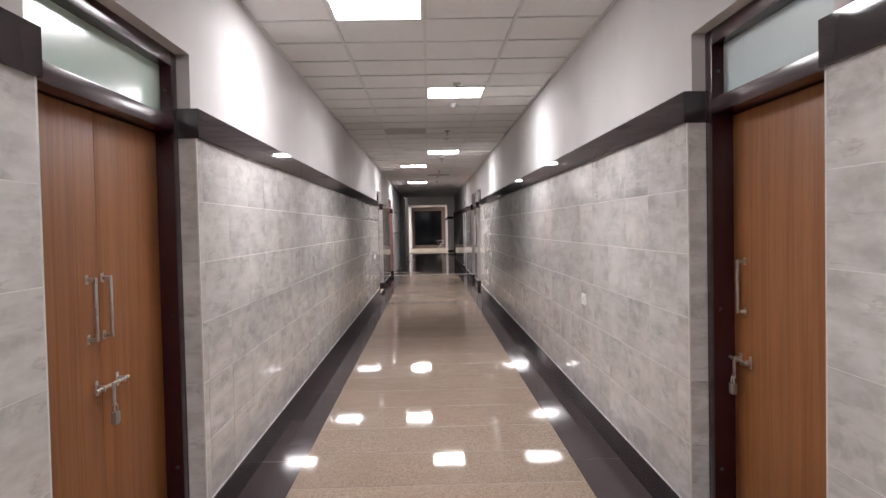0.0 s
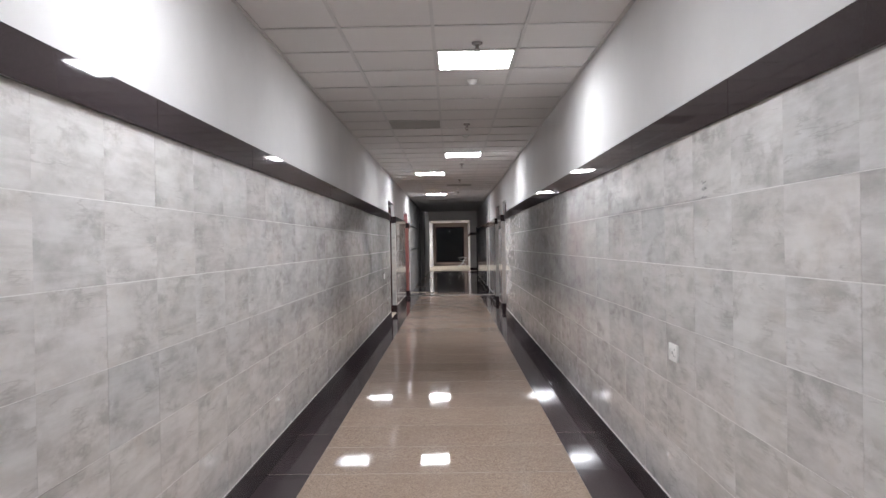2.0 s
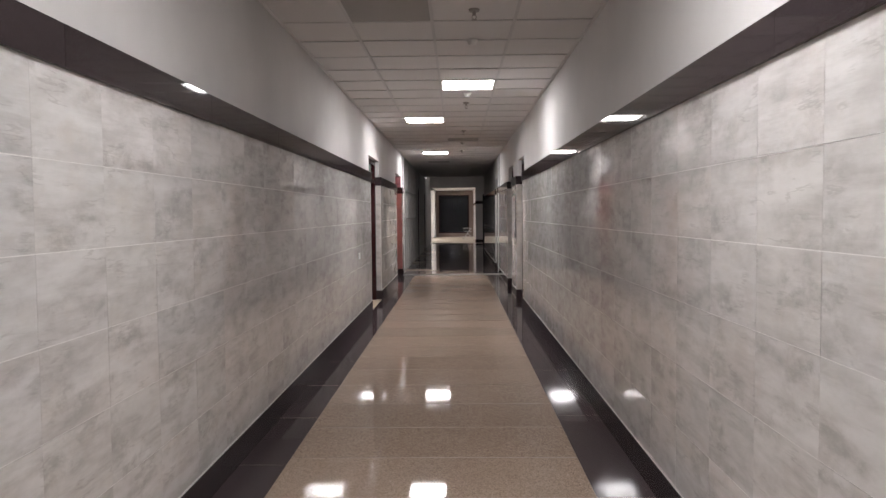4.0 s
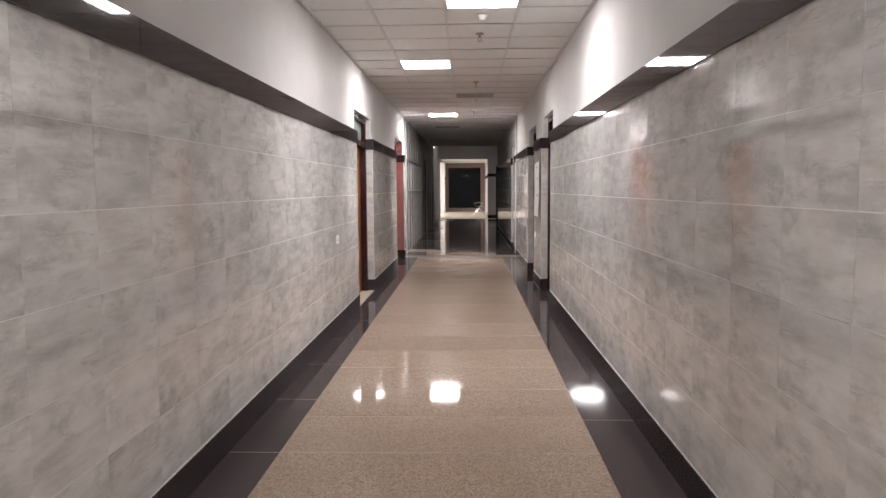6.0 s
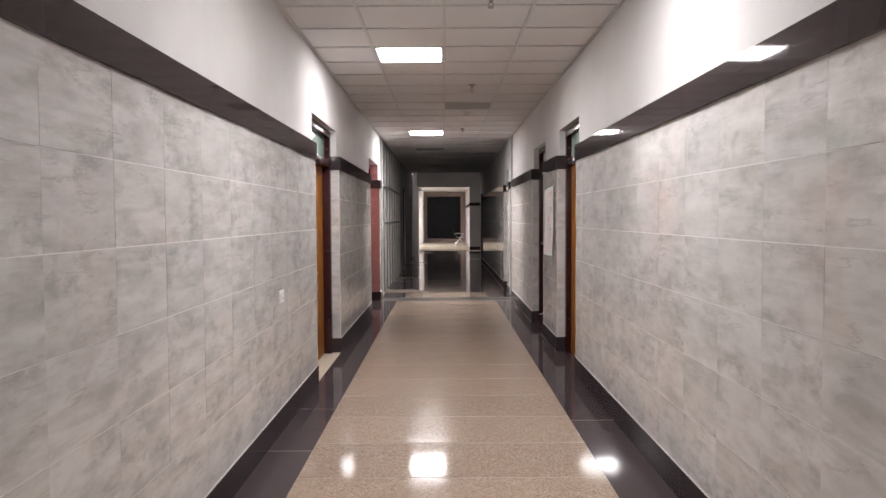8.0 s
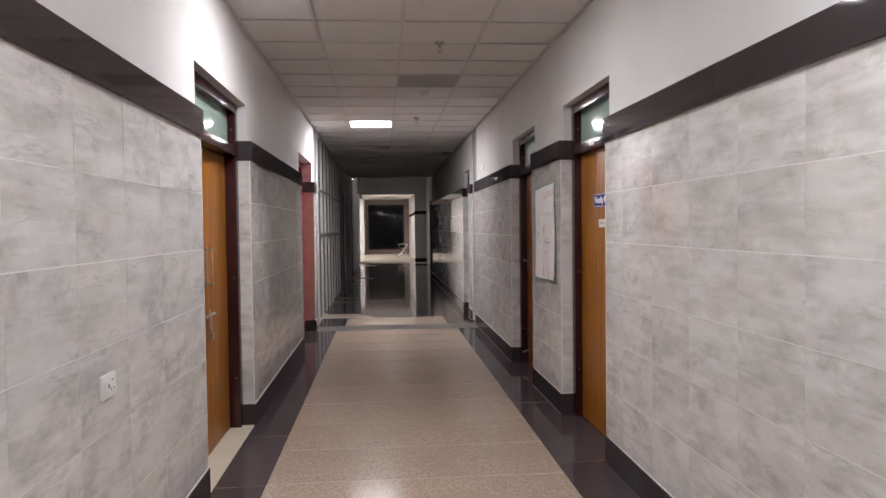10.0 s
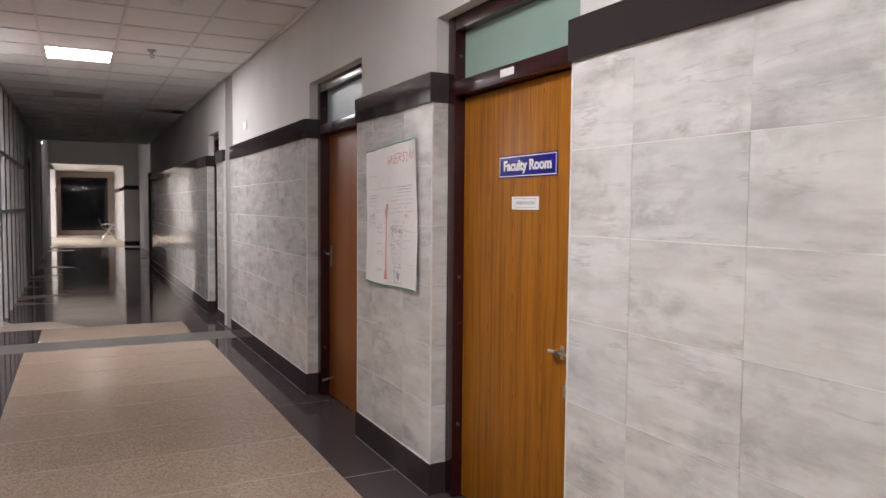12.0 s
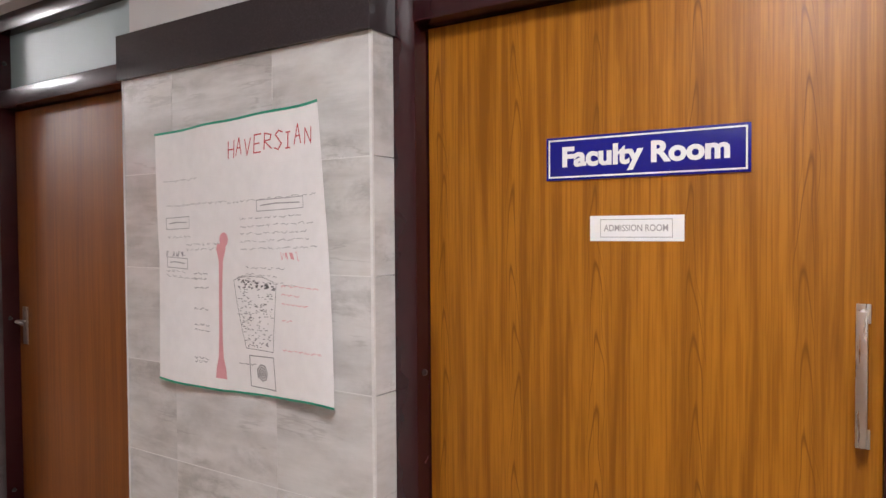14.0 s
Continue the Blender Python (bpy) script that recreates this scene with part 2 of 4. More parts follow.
SIGN_BLUE = mat_plain("navy_blue_sign", (0.012, 0.012, 0.22), 0.25)
SIGN_WHITE = mat_plain("white_sign_vinyl", (0.85, 0.85, 0.85), 0.4)
INK_RED = mat_plain("red_felt_pen", (0.55, 0.06, 0.08), 0.7)
INK_PINK = mat_plain("pink_crayon", (0.76, 0.36, 0.39), 0.8)
INK_BLACK = mat_plain("black_felt_pen", (0.13, 0.125, 0.13), 0.7)
INK_GREY = mat_plain("grey_pencil", (0.38, 0.37, 0.38), 0.8)
INK_GREEN = mat_plain("green_tape", (0.02, 0.32, 0.20), 0.5)
LED = mat_lamp("led_panel", (1.0, 0.965, 0.985), LAMP_POWER)
LED_LOBBY = mat_lamp("hidden_lobby_light", (1.0, 0.93, 0.96), LAMP_POWER * 1.15)
LED_FRESH = mat_lamp("brighter_led_panel", (1.0, 0.965, 0.985), LAMP_POWER * 1.65)
LED_DIM = mat_lamp("dim_led_panel", (1.0, 0.93, 0.94), LAMP_POWER * 0.14)
CREVICE = mat_plain("black_painted_metal", (0.012, 0.011, 0.011), 0.4)


# ---- mesh helpers ----
def box(bm, x0, x1, y0, y1, z0, z1, bevel=0.0, index=0):
    c = [bm.verts.new((x, y, z)) for x in (x0, x1) for y in (y0, y1) for z in (z0, z1)]
    faces = [bm.faces.new([c[i] for i in q]) for q in ((0, 1, 3, 2), (4, 6, 7, 5), (0, 4, 5, 1), (2, 3, 7, 6), (0, 2, 6, 4), (1, 5, 7, 3))]
    for fc in faces:
        fc.material_index = index
    if bevel:
        edges = list({e for fc in faces for e in fc.edges})
        bmesh.ops.bevel(bm, geom=edges, offset=bevel, segments=2, affect="EDGES", profile=0.6)
    return bm


def boxed(x0, x1, y0, y1, z0, z1, bevel=0.0):
    return box(bmesh.new(), x0, x1, y0, y1, z0, z1, bevel)


def rod(bm, a, b, r, sides=14, r2=None):
    """A round bar from a to b."""
    a, b = Vector(a), Vector(b)
    q = (b - a).to_track_quat("Z", "Y").to_matrix().to_4x4()
    m = Matrix.Translation((a + b) / 2) @ q
    bmesh.ops.create_cone(bm, cap_ends=True, segments=sides, radius1=r, radius2=r if r2 is None else r2, depth=(b - a).length, matrix=m)
    return bm


def tube(bm, pts, r, sides=10):
    """A bent round bar through the points, with a ball at each bend."""
    for a, b in zip(pts, pts[1:]):
        rod(bm, a, b, r, sides)
    for p in pts:
        bmesh.ops.create_uvsphere(bm, u_segments=sides, v_segments=6, radius=r, matrix=Matrix.Translation(p))
    return bm


def mesh_of(name, bm, materials):
    me = bpy.data.meshes.new(name)
    bmesh.ops.recalc_face_normals(bm, faces=bm.faces)
    bm.to_mesh(me)
    bm.free()
    for m in materials if isinstance(materials, (list, tuple)) else [materials]:
        me.materials.append(m)
    return me


def smooth(me):
    for p in me.polygons:
        p.use_smooth = True
    me.set_sharp_from_angle(angle=radians(35))
    return me


def part(name, bm, material, parent, label="", round_=True):
    me = mesh_of(name, bm, material)
    if round_:
        smooth(me)
    ob = new(name, me)
    ob.parent = parent
    return tagged(ob, label) if label else ob


def thing(name, at, label, category, group="", kind="", rz=0.0):
    ob = new(name)
    ob.empty_display_size = 0.1
    ob.matrix_basis = pose(*at, 0, 0, rz)
    return tagged(ob, label, category, group, kind)


def solid(name, bm, material, label, category, kind="structure", group=""):
    return tagged(new(name, smooth(mesh_of(name, bm, material))), label, category, group, kind)


# ---- walls ----
# doors: near edge, far edge
DOORS_L = [(4.795, 6.255), (19.155, 20.606), (23.94, 25.49)]
DOORS_R = [(4.845, 6.023), (19.487, 20.622), (21.669, 22.80), (26.72, 27.48)]
FAR_R = 36.0                     # the tiled wall beyond the joint ends here


def runs(doors, y0, y1):
    """Stretches of wall between the doors."""
    out, at = [], y0
    for a, b in doors:
        out.append((at, a))
        at = b
    return out + [(at, y1)]


def wall_body(name, side, doors, y0, y1, label):
    s = -1 if side < 0 else 1
    face = XL - BACK if s < 0 else XR + BACK
    back = face + s * 0.23
    x0, x1 = min(face, back), max(face, back)
    bm = bmesh.new()
    for a, b in runs(doors, y0, y1):
        box(bm, x0, x1, a, b, -0.05, 3.2)
    for a, b in doors:
        box(bm, x0, x1, a, b, HEAD, 3.2)
    return solid(name, bm, PLASTER, label, "wall")


wall_left = wall_body("wall_left", -1, DOORS_L, START, JOINT0, "white painted corridor wall with grey marble tile dado and black granite band")
wall_right = wall_body("wall_right", 1, DOORS_R[:3], START, JOINT0, "white painted corridor wall with grey marble tile dado and black granite band")
wall_right_far = wall_body("wall_right_far", 1, DOORS_R[3:], JOINT1, FAR_R, "unlit white wall with glossy marble tile dado beyond the expansion joint")
solid("wall_back", boxed(XL - 0.3, XR + 0.3, START - 0.2, START, -0.05, 3.2), PLASTER, "plain white wall closing the corridor", "wall")
for s, x in ((-1, XL), (1, XR)):
    solid("joint_cover", boxed(min(x + s * 0.03, x + s * 0.25), max(x + s * 0.03, x + s * 0.25), JOINT0, JOINT1, -0.05, 3.2),
          CONCRETE, "grey rendered expansion joint strip in the wall", "joint")

# ---- ceiling: lay-in tiles on a T grid, one mesh ----
LAMPS = [(0, -11), (1, -15), (0, -4), (1, 1), (1, 11), (0, 16), (0, 26)]   # column and row of the lit panels
STAINED = [(0, 6), (1, 21), (0, 31)]
MISSING = [(2, 33)]


def ceiling():
    bm = bmesh.new()
    rnd = random.Random(5)
    xs = [XL - BACK] + [GX0 + GX * i for i in (-1, 0, 1)] + [XR + BACK]
    j0, j1 = int((START - GY0) / GY) - 1, int((HIGH - 0.7 - GY0) / GY)
    for j in range(j0, j1 + 1):
        y0 = GY0 + GY * j
        for i in range(4):
            col = i - 1
            if (col, j) in LAMPS or (col, j) in MISSING:
                continue
            dz = rnd.uniform(0.0, 0.006)
            box(bm, xs[i] + 0.002, xs[i + 1] - 0.002, y0 + 0.002, y0 + GY - 0.002, CEIL + 0.004 + dz, CEIL + 0.02, index=2 if (col, j) in STAINED else 0)
        box(bm, XL - BACK, XR + BACK, y0 - 0.012, y0 + 0.012, CEIL - 0.001, CEIL + 0.006, index=1)
    for x in xs[1:4]:
        box(bm, x - 0.012, x + 0.012, GY0 + GY * j0, GY0 + GY * (j1 + 1), CEIL - 0.003, CEIL + 0.005, index=1)
    for x, w in ((xs[0], 0.022), (xs[4], -0.022)):
        box(bm, min(x, x + w), max(x, x + w), START, GY0 + GY * (j1 + 1), CEIL - 0.004, CEIL + 0.006, index=1)
    box(bm, XL - 0.3, XR + 1.2, START, HIGH, 3.16, 3.2, index=0)
    box(bm, XL - 0.3, XR + 1.2, HIGH - 0.02, HIGH, 3.2, TOP, index=0)
    box(bm, XL - 0.3, XR + 1.2, HIGH, END + 1, TOP, TOP + 0.05, index=0)
    return solid("ceiling", bm, [CEILING, GRID, CEILING_OLD], "suspended ceiling of square grey-white mineral tiles in a metal grid", "ceiling")


ceiling()


def led_panel(col, row):
    x0, y0 = GX0 + GX * (col - 1), GY0 + GY * row
    t = thing("ceiling_light", (x0 + GX / 2, y0 + GY / 2, CEIL), "square white LED panel lit in the suspended ceiling", "ceiling light", "corridor LED panels")
    hx, hy = GX / 2 - 0.013, GY / 2 - 0.013
    part("diffuser", boxed(-hx + 0.014, hx - 0.014, -hy + 0.014, hy - 0.014, -0.001, 0.004), LED_FRESH if row > 20 else LED, t, "glowing white diffuser", False)
    bm = bmesh.new()
    box(bm, -hx, hx, -hy, -hy + 0.016, -0.003, 0.03)
    box(bm, -hx, hx, hy - 0.016, hy, -0.003, 0.03)
    box(bm, -hx, -hx + 0.016, -hy + 0.016, hy - 0.016, -0.003, 0.03)
    box(bm, hx - 0.016, hx, -hy + 0.016, hy - 0.016, -0.003, 0.03)
    part("frame", bm, WHITE_PLASTIC, t)
    return t


for c, r in LAMPS:
    led_panel(c, r)

# ---- doors ----
REVEAL, LEAF_IN = 0.088, 0.142   # depth of frame front and of the signed leaf behind the tile face


def pull_handle(parent, y, z0, z1, out=0.036):
    """Steel D handle standing on the leaf; x points out of the leaf."""
    h = part("pull_handle", boxed(out - 0.006, out + 0.004, y - 0.0095, y + 0.0095, z0 + 0.004, z1 - 0.004, 0.003), STEEL, parent, "satin steel pull handle")
    for z in (z0 + 0.012, z1 - 0.012):
        part("handle_post", rod(bmesh.new(), (0, y, z), (out, y, z), 0.008), STEEL, h)
        part("base_plate", boxed(0.0, 0.004, y - 0.012, y + 0.012, z - 0.018, z + 0.018, 0.0015), STEEL, h)


def slide_bolt(parent, y0, y1, z, lock_y):
    """Aldrop: a long round bolt in two keepers, with a hasp and a padlock."""
    b = part("slide_bolt", rod(bmesh.new(), (0.026, y0, z), (0.026, y1, z), 0.007), STEEL, parent, "steel sliding bolt")
    for y in (y0 + 0.06, y1 - 0.05):
        bm = boxed(0.0, 0.035, y - 0.006, y + 0.006, z - 0.012, z + 0.012, 0.003)
        part("keeper", bm, STEEL, b)
        part("back_plate", boxed(0.0, 0.004, y - 0.011, y + 0.011, z - 0.028, z + 0.028, 0.001), STEEL, b)
    bm = boxed(0.03, 0.037, lock_y - 0.012, lock_y + 0.012, z - 0.085, z + 0.008, 0.002)
    part("hasp", bm, STEEL, b)
    p = part("padlock", boxed(0.026, 0.05, lock_y - 0.022, lock_y + 0.022, z - 0.158, z - 0.108, 0.006), STEEL_DARK, parent, "small steel padlock")
    pts = [(0.04, lock_y + 0.014 * math.cos(a), z - 0.098 + 0.022 * math.sin(a)) for a in [math.pi * k / 8 for k in range(9)]]
    pts = [(0.04, lock_y + 0.014, z - 0.11)] + pts + [(0.04, lock_y - 0.014, z - 0.11)]
    part("shackle", tube(bmesh.new(), pts, 0.0035, 8), STEEL, p)


def door(side, y0, y1, leaves, wood, glass, label, number, leaf_in=0.16, dark=MAROON, front=REVEAL):
    """A framed door with a fanlight; local x points into the corridor, y along it, origin on the floor at the tile face."""
    s = 1 if side < 0 else -1
    w = y1 - y0
    d = thing(f"door_{number}", (XL if side < 0 else XR, (y0 + y1) / 2, 0), label, "door", "", "structure", 0 if side < 0 else 180)
    h = w / 2
    fx0, fx1, fw = -leaf_in - 0.05, -front, 0.075
    f = part("door_frame", boxed(fx0, fx1, -h, -h + fw, 0.0, HEAD, 0.003), dark, d, "dark maroon painted frame")
    part("jamb", boxed(fx0, fx1, h - fw, h, 0.0, HEAD, 0.003), dark, f)
    part("head", boxed(fx0, fx1, -h + fw, h - fw, HEAD - 0.07, HEAD, 0.003), dark, f)
    part("transom_bar", boxed(fx0, fx1 + 0.006, -h + fw, h - fw, 1.996, 2.066, 0.004), dark, f)
    part("fanlight", boxed(-front - 0.062, -front - 0.056, -h + fw, h - fw, 2.066, HEAD - 0.07), glass, d, "frosted glass fanlight", False)
    stop = bmesh.new()
    for a, b in ((-h + fw, -h + fw + 0.012), (h - fw - 0.012, h - fw)):
        box(stop, fx0, -leaf_in - 0.04, a, b, 0.0, 1.996)
    part("door_stop", stop, dark, f)
    inner0, inner1 = -h + fw + 0.003, h - fw - 0.003
    span = (inner1 - inner0) / leaves
    made = []
    for k in range(leaves):
        a, b = inner0 + k * span + 0.0015, inner0 + (k + 1) * span - 0.0015
        leaf = part("door_leaf", boxed(-0.038, 0.0, a, b, 0.008, 1.99, 0.0015), wood, d, "teak-grained laminate leaf")
        leaf.location.x = -leaf_in
        made.append((leaf, a, b))
    # closing board behind the fanlight and leaf
    part("backing", boxed(-0.25, -0.242, -h, h, 0.0, HEAD), CREVICE, d, "", False)
    # holdfast bolt heads on the far jamb
    far = h - fw if side < 0 else -h + fw
    for z in (0.37, 1.11, 2.19):
        bm = bmesh.new()
        bmesh.ops.create_uvsphere(bm, u_segments=10, v_segments=6, radius=0.009, matrix=Matrix.Translation((-front - 0.03, far, z)))
        part("bolt_head", bm, CREVICE, f, "small dark bolt head")
    return d, made


# local y runs with the corridor on the left side and against it on the right side
d1, lv = door(-1, *DOORS_L[0], 2, TEAK_DULL, GLASS_GREEN_LIT, "closed brown laminate double door with steel handles and padlocked bolt", 1, 0.17)
mid = (DOORS_L[0][0] + DOORS_L[0][1]) / 2
pull_handle(lv[0][0], 5.423 - mid, 1.10, 1.352)
pull_handle(lv[1][0], 5.553 - mid, 1.10, 1.352)
slide_bolt(lv[0][0], 5.415 - mid, 5.710 - mid, 0.915, 5.550 - mid)

d2, lv = door(1, *DOORS_R[0], 1, TEAK_DULL, GLASS_BLUE_LIT, "closed brown laminate door with steel handle and padlocked bolt", 2, 0.182)
mid = (DOORS_R[0][0] + DOORS_R[0][1]) / 2
pull_handle(lv[0][0], mid - 5.827, 1.10, 1.345)
slide_bolt(lv[0][0], mid - 5.935, mid - 5.725, 0.892, mid - 5.875)

d3, lv = door(-1, *DOORS_L[1], 2, TEAK, GLASS_GREEN, "closed teak-grained double door with steel handles and padlocked bolt", 3, 0.168)
mid = (DOORS_L[1][0] + DOORS_L[1][1]) / 2
pull_handle(lv[0][0], 19.775 - mid, 1.10, 1.352)
pull_handle(lv[1][0], 19.925 - mid, 1.10, 1.352)
slide_bolt(lv[0][0], 19.74 - mid, 20.03 - mid, 0.915, 19.87 - mid)

d4, lv = door(1, 19.458, DOORS_R[1][1], 1, TEAK, GLASS_GREEN, "closed teak-grained door with blue room sign and steel bolt", 4, LEAF_IN)
FAC_MID = (19.458 + DOORS_R[1][1]) / 2
pull_handle(lv[0][0], FAC_MID - 19.57, 1.075, 1.33)
slide_bolt(lv[0][0], FAC_MID - 19.77, FAC_MID - 19.545, 0.885, FAC_MID - 19.62)

d5, lv = door(1, *DOORS_R[2], 1, TEAK_RED, GLASS_BLUE, "closed red-brown laminate door with a lever lock", 5, 0.155)
mid = (DOORS_R[2][0] + DOORS_R[2][1]) / 2
lock = part("lock_plate", boxed(0, 0.005, mid - 22.685, mid - 22.645, 1.0, 1.16, 0.002), STEEL, lv[0][0], "steel lever lock plate")
part("lever", tube(bmesh.new(), [(0.0, mid - 22.665, 1.10), (0.04, mid - 22.665, 1.10), (0.045, mid - 22.60, 1.095)], 0.007), STEEL_DARK, lock)
stopper = part("door_holder", rod(bmesh.new(), (0.0, mid - 22.62, 0.16), (0.07, mid - 22.66, 0.13), 0.009), STEEL_DARK, lv[0][0], "steel door holder")

d6, lv = door(-1, *DOORS_L[2], 1, TEAK_DULL, GLASS_BLUE, "closed brown door with red frame in a pink reveal", 6, 0.185, RED, 0.155)
d7, lv = door(1, *DOORS_R[3], 1, MAROON, GLASS_BLUE, "closed dark door in the unlit stretch", 7, 0.17)


part("pink_reveal", boxed(-0.155, -BACK - 0.001, 0.765, 0.772, BAND1, HEAD), TILE_PINK, d6, "pink painted reveal", False)


# ---- door signs ----
def text_mesh(body, size, depth, material, name, bold=0.0):
    cu = bpy.data.curves.new(name, "FONT")
    cu.body, cu.size, cu.extrude, cu.offset = body, size, depth, bold
    cu.align_x, cu.align_y = "CENTER", "CENTER"
    tmp = bpy.data.objects.new(name, cu)
    scene.collection.objects.link(tmp)
    me = bpy.data.meshes.new_from_object(tmp.evaluated_get(bpy.context.evaluated_depsgraph_get()))
    bpy.data.objects.remove(tmp)
    me.materials.append(material)
    return me


def lettering(body, size, material, parent, at, name="lettering", bold=0.0, fit=None):
    """Text on a face whose local x points out; at = (x, y, z). Reads along +y. bold: metres by which the strokes are widened."""
    me = text_mesh(body, size, 0.0006, material, name, bold)
    xs = [v.co.x for v in me.vertices]
    stretch = fit / (max(xs) - min(xs)) if fit else 1.0
    bm = bmesh.new()
    bm.from_mesh(me)
    for v in bm.verts:
        v.co = (v.co.z, v.co.x * stretch, v.co.y)
    ob = new(name, mesh_of(name, bm, material))
    ob.parent = parent
    ob.location = at
    return ob


FX = XR + LEAF_IN     # face of the faculty room's leaf
sign = thing("door_sign", (FX, 19.986, 1.636), "navy blue sign with white lettering on the door", "sign", "", "", 180)
part("board", boxed(0, 0.004, -0.222, 0.222, -0.049, 0.049, 0.001), SIGN_BLUE, sign, "navy blue plastic board")
bm = bmesh.new()
for a, b, c, d in ((-0.216, 0.216, 0.040, 0.0435), (-0.216, 0.216, -0.0435, -0.040), (-0.216, -0.2125, -0.040, 0.040), (0.2125, 0.216, -0.040, 0.040)):
    box(bm, 0.004, 0.0046, a, b, c, d)
part("border", bm, SIGN_WHITE, sign, "thin white border", False)
lettering("Faculty Room", 0.060, SIGN_WHITE, sign, (0.0045, 0, 0.001), "lettering", 0.0024, fit=0.364)

slip = thing("paper_sign", (FX, 19.998, 1.425 + 0.052), "small white paper slip with a printed room name", "sign", "", "", 180)
part("slip", boxed(0, 0.001, -0.104, 0.104, -0.028, 0.028), SIGN_WHITE, slip, "", False)
bm = bmesh.new()
for a, b, c, d in ((-0.08, 0.08, 0.0185, 0.02), (-0.08, 0.08, -0.02, -0.0185), (-0.08, -0.0788, -0.0185, 0.0185), (0.0788, 0.08, -0.0185, 0.0185)):
    box(bm, 0.001, 0.0013, a, b, c, d)
part("border", bm, INK_GREY, slip, "", False)
lettering("ADMISSION ROOM", 0.02, INK_GREY, slip, (0.0008, 0, 0), "lettering", 0.0002, fit=0.142)

tag = thing("frame_tag", (XR + REVEAL - 0.0065, 20.06, 2.034), "small blank white sticker on the transom bar", "sticker", "", "", 180)
part("sticker", boxed(0, 0.001, -0.055, 0.055, -0.016, 0.016), SIGN_WHITE, tag, "", False)


# ---- hand-drawn chart on the pier ----
def chart():
    t = thing("wall_chart", (XR, 21.125, 1.408), "hand-drawn white paper anatomy chart with green taped edges", "poster", "", "", 180)
    W, H = 0.365, 0.385
    rnd = random.Random(3)

    def lift(y, z):
        u, v = y / W, z / H
        return 0.004 + 0.009 * (1 + math.sin(3.6 * u + 1.7 * v)) * (0.35 + 0.65 * abs(v)) + 0.004 * (1 + math.sin(9 * u - 2.2 * v)) + 0.05 * max(0, u - 0.7) * (0.3 + max(0, -v))

    def skew(y, z):
        u, v = y / W, z / H
        right, left = max(0, u), max(0, -u)
        return (y + right * (0.012 - 0.036 * v) + left * (0.0165 - 0.0095 * v),
                z + 0.012 * u * (1 if z > 0 else -1) - 0.012 * math.cos(2.8 * u + 0.4) * max(0, -v) - 0.026 * left * max(0, -v) + 0.01 * right * max(0, v))

    bm = bmesh.new()
    NX, NZ = 24, 24
    rows = []
    for out in (0.0, 0.0008):
        rows.append([[bm.verts.new((lift(y, z) + out, *skew(y, z))) for y in [W * (2 * i / NX - 1) for i in range(NX + 1)]] for z in [H * (2 * j / NZ - 1) for j in range(NZ + 1)]])
    for layer in rows:
        for j in range(NZ):
            for i in range(NX):
                bm.faces.new((layer[j][i], layer[j][i + 1], layer[j + 1][i + 1], layer[j + 1][i]))
    for j in range(NZ):
        for i in (0, NX):
            bm.faces.new((rows[0][j][i], rows[0][j + 1][i], rows[1][j + 1][i], rows[1][j][i]))
    for i in range(NX):
        for j in (0, NZ):
            bm.faces.new((rows[0][j][i], rows[0][j][i + 1], rows[1][j][i + 1], rows[1][j][i]))
    part("sheet", bm, PAPER, t, "slightly curled white paper")

    def stroke(bm, pts, width):
        """A flat pen stroke along the points of the sheet."""
        for (a, b), (c, d) in zip(pts, pts[1:]):
            n = max(1, int(math.hypot(c - a, d - b) / 0.03))
            for k in range(n):
                p = (a + (c - a) * k / n, b + (d - b) * k / n)
                q = (a + (c - a) * (k + 1) / n, b + (d - b) * (k + 1) / n)
                v = Vector((q[0] - p[0], q[1] - p[1]))
                if v.length < 1e-6:
                    continue
                o = Vector((-v.y, v.x)).normalized() * width / 2
                e = v.normalized() * width * 0.3
                vs = []
                for y, z in ((p[0] + o.x - e.x, p[1] + o.y - e.y), (p[0] - o.x - e.x, p[1] - o.y - e.y), (q[0] - o.x + e.x, q[1] - o.y + e.y), (q[0] + o.x + e.x, q[1] + o.y + e.y)):
                    vs.append(bm.verts.new((lift(y, z) + 0.0016, *skew(y, z))))
                bm.faces.new(vs)

    # green tape along top and bottom, partly down the sides
    bm = bmesh.new()
    stroke(bm, [(-W, H - 0.003), (W, H - 0.003)], 0.007)
    part("taped_edge", bm, INK_GREEN, t, "green tape edge", False)
    bm = bmesh.new()
    stroke(bm, [(-W, -H + 0.003), (W, -H + 0.003)], 0.006)
    part("taped_edge", bm, INK_GREEN, t, "green tape edge", False)

    # heading in red capitals
    glyph = {"H": [[(0, 0), (0, 1)], [(1, 0), (1, 1)], [(0, .5), (1, .5)]], "A": [[(0, 0), (.5, 1), (1, 0)], [(.2, .4), (.8, .4)]], "V": [[(0, 1), (.5, 0), (1, 1)]],
             "E": [[(1, 1), (0, 1), (0, 0), (1, 0)], [(0, .5), (.8, .5)]], "R": [[(0, 0), (0, 1), (.9, .85), (.8, .55), (0, .5), (1, 0)]],
             "S": [[(1, .9), (.5, 1), (.1, .8), (.9, .3), (.5, 0), (0, .1)]], "I": [[(.5, 0), (.5, 1)], [(.1, 1), (.9, 1)], [(.1, 0), (.9, 0)]], "N": [[(0, 0), (0, 1), (1, 0), (1, 1)]]}
    bm = bmesh.new()
    y = -0.005
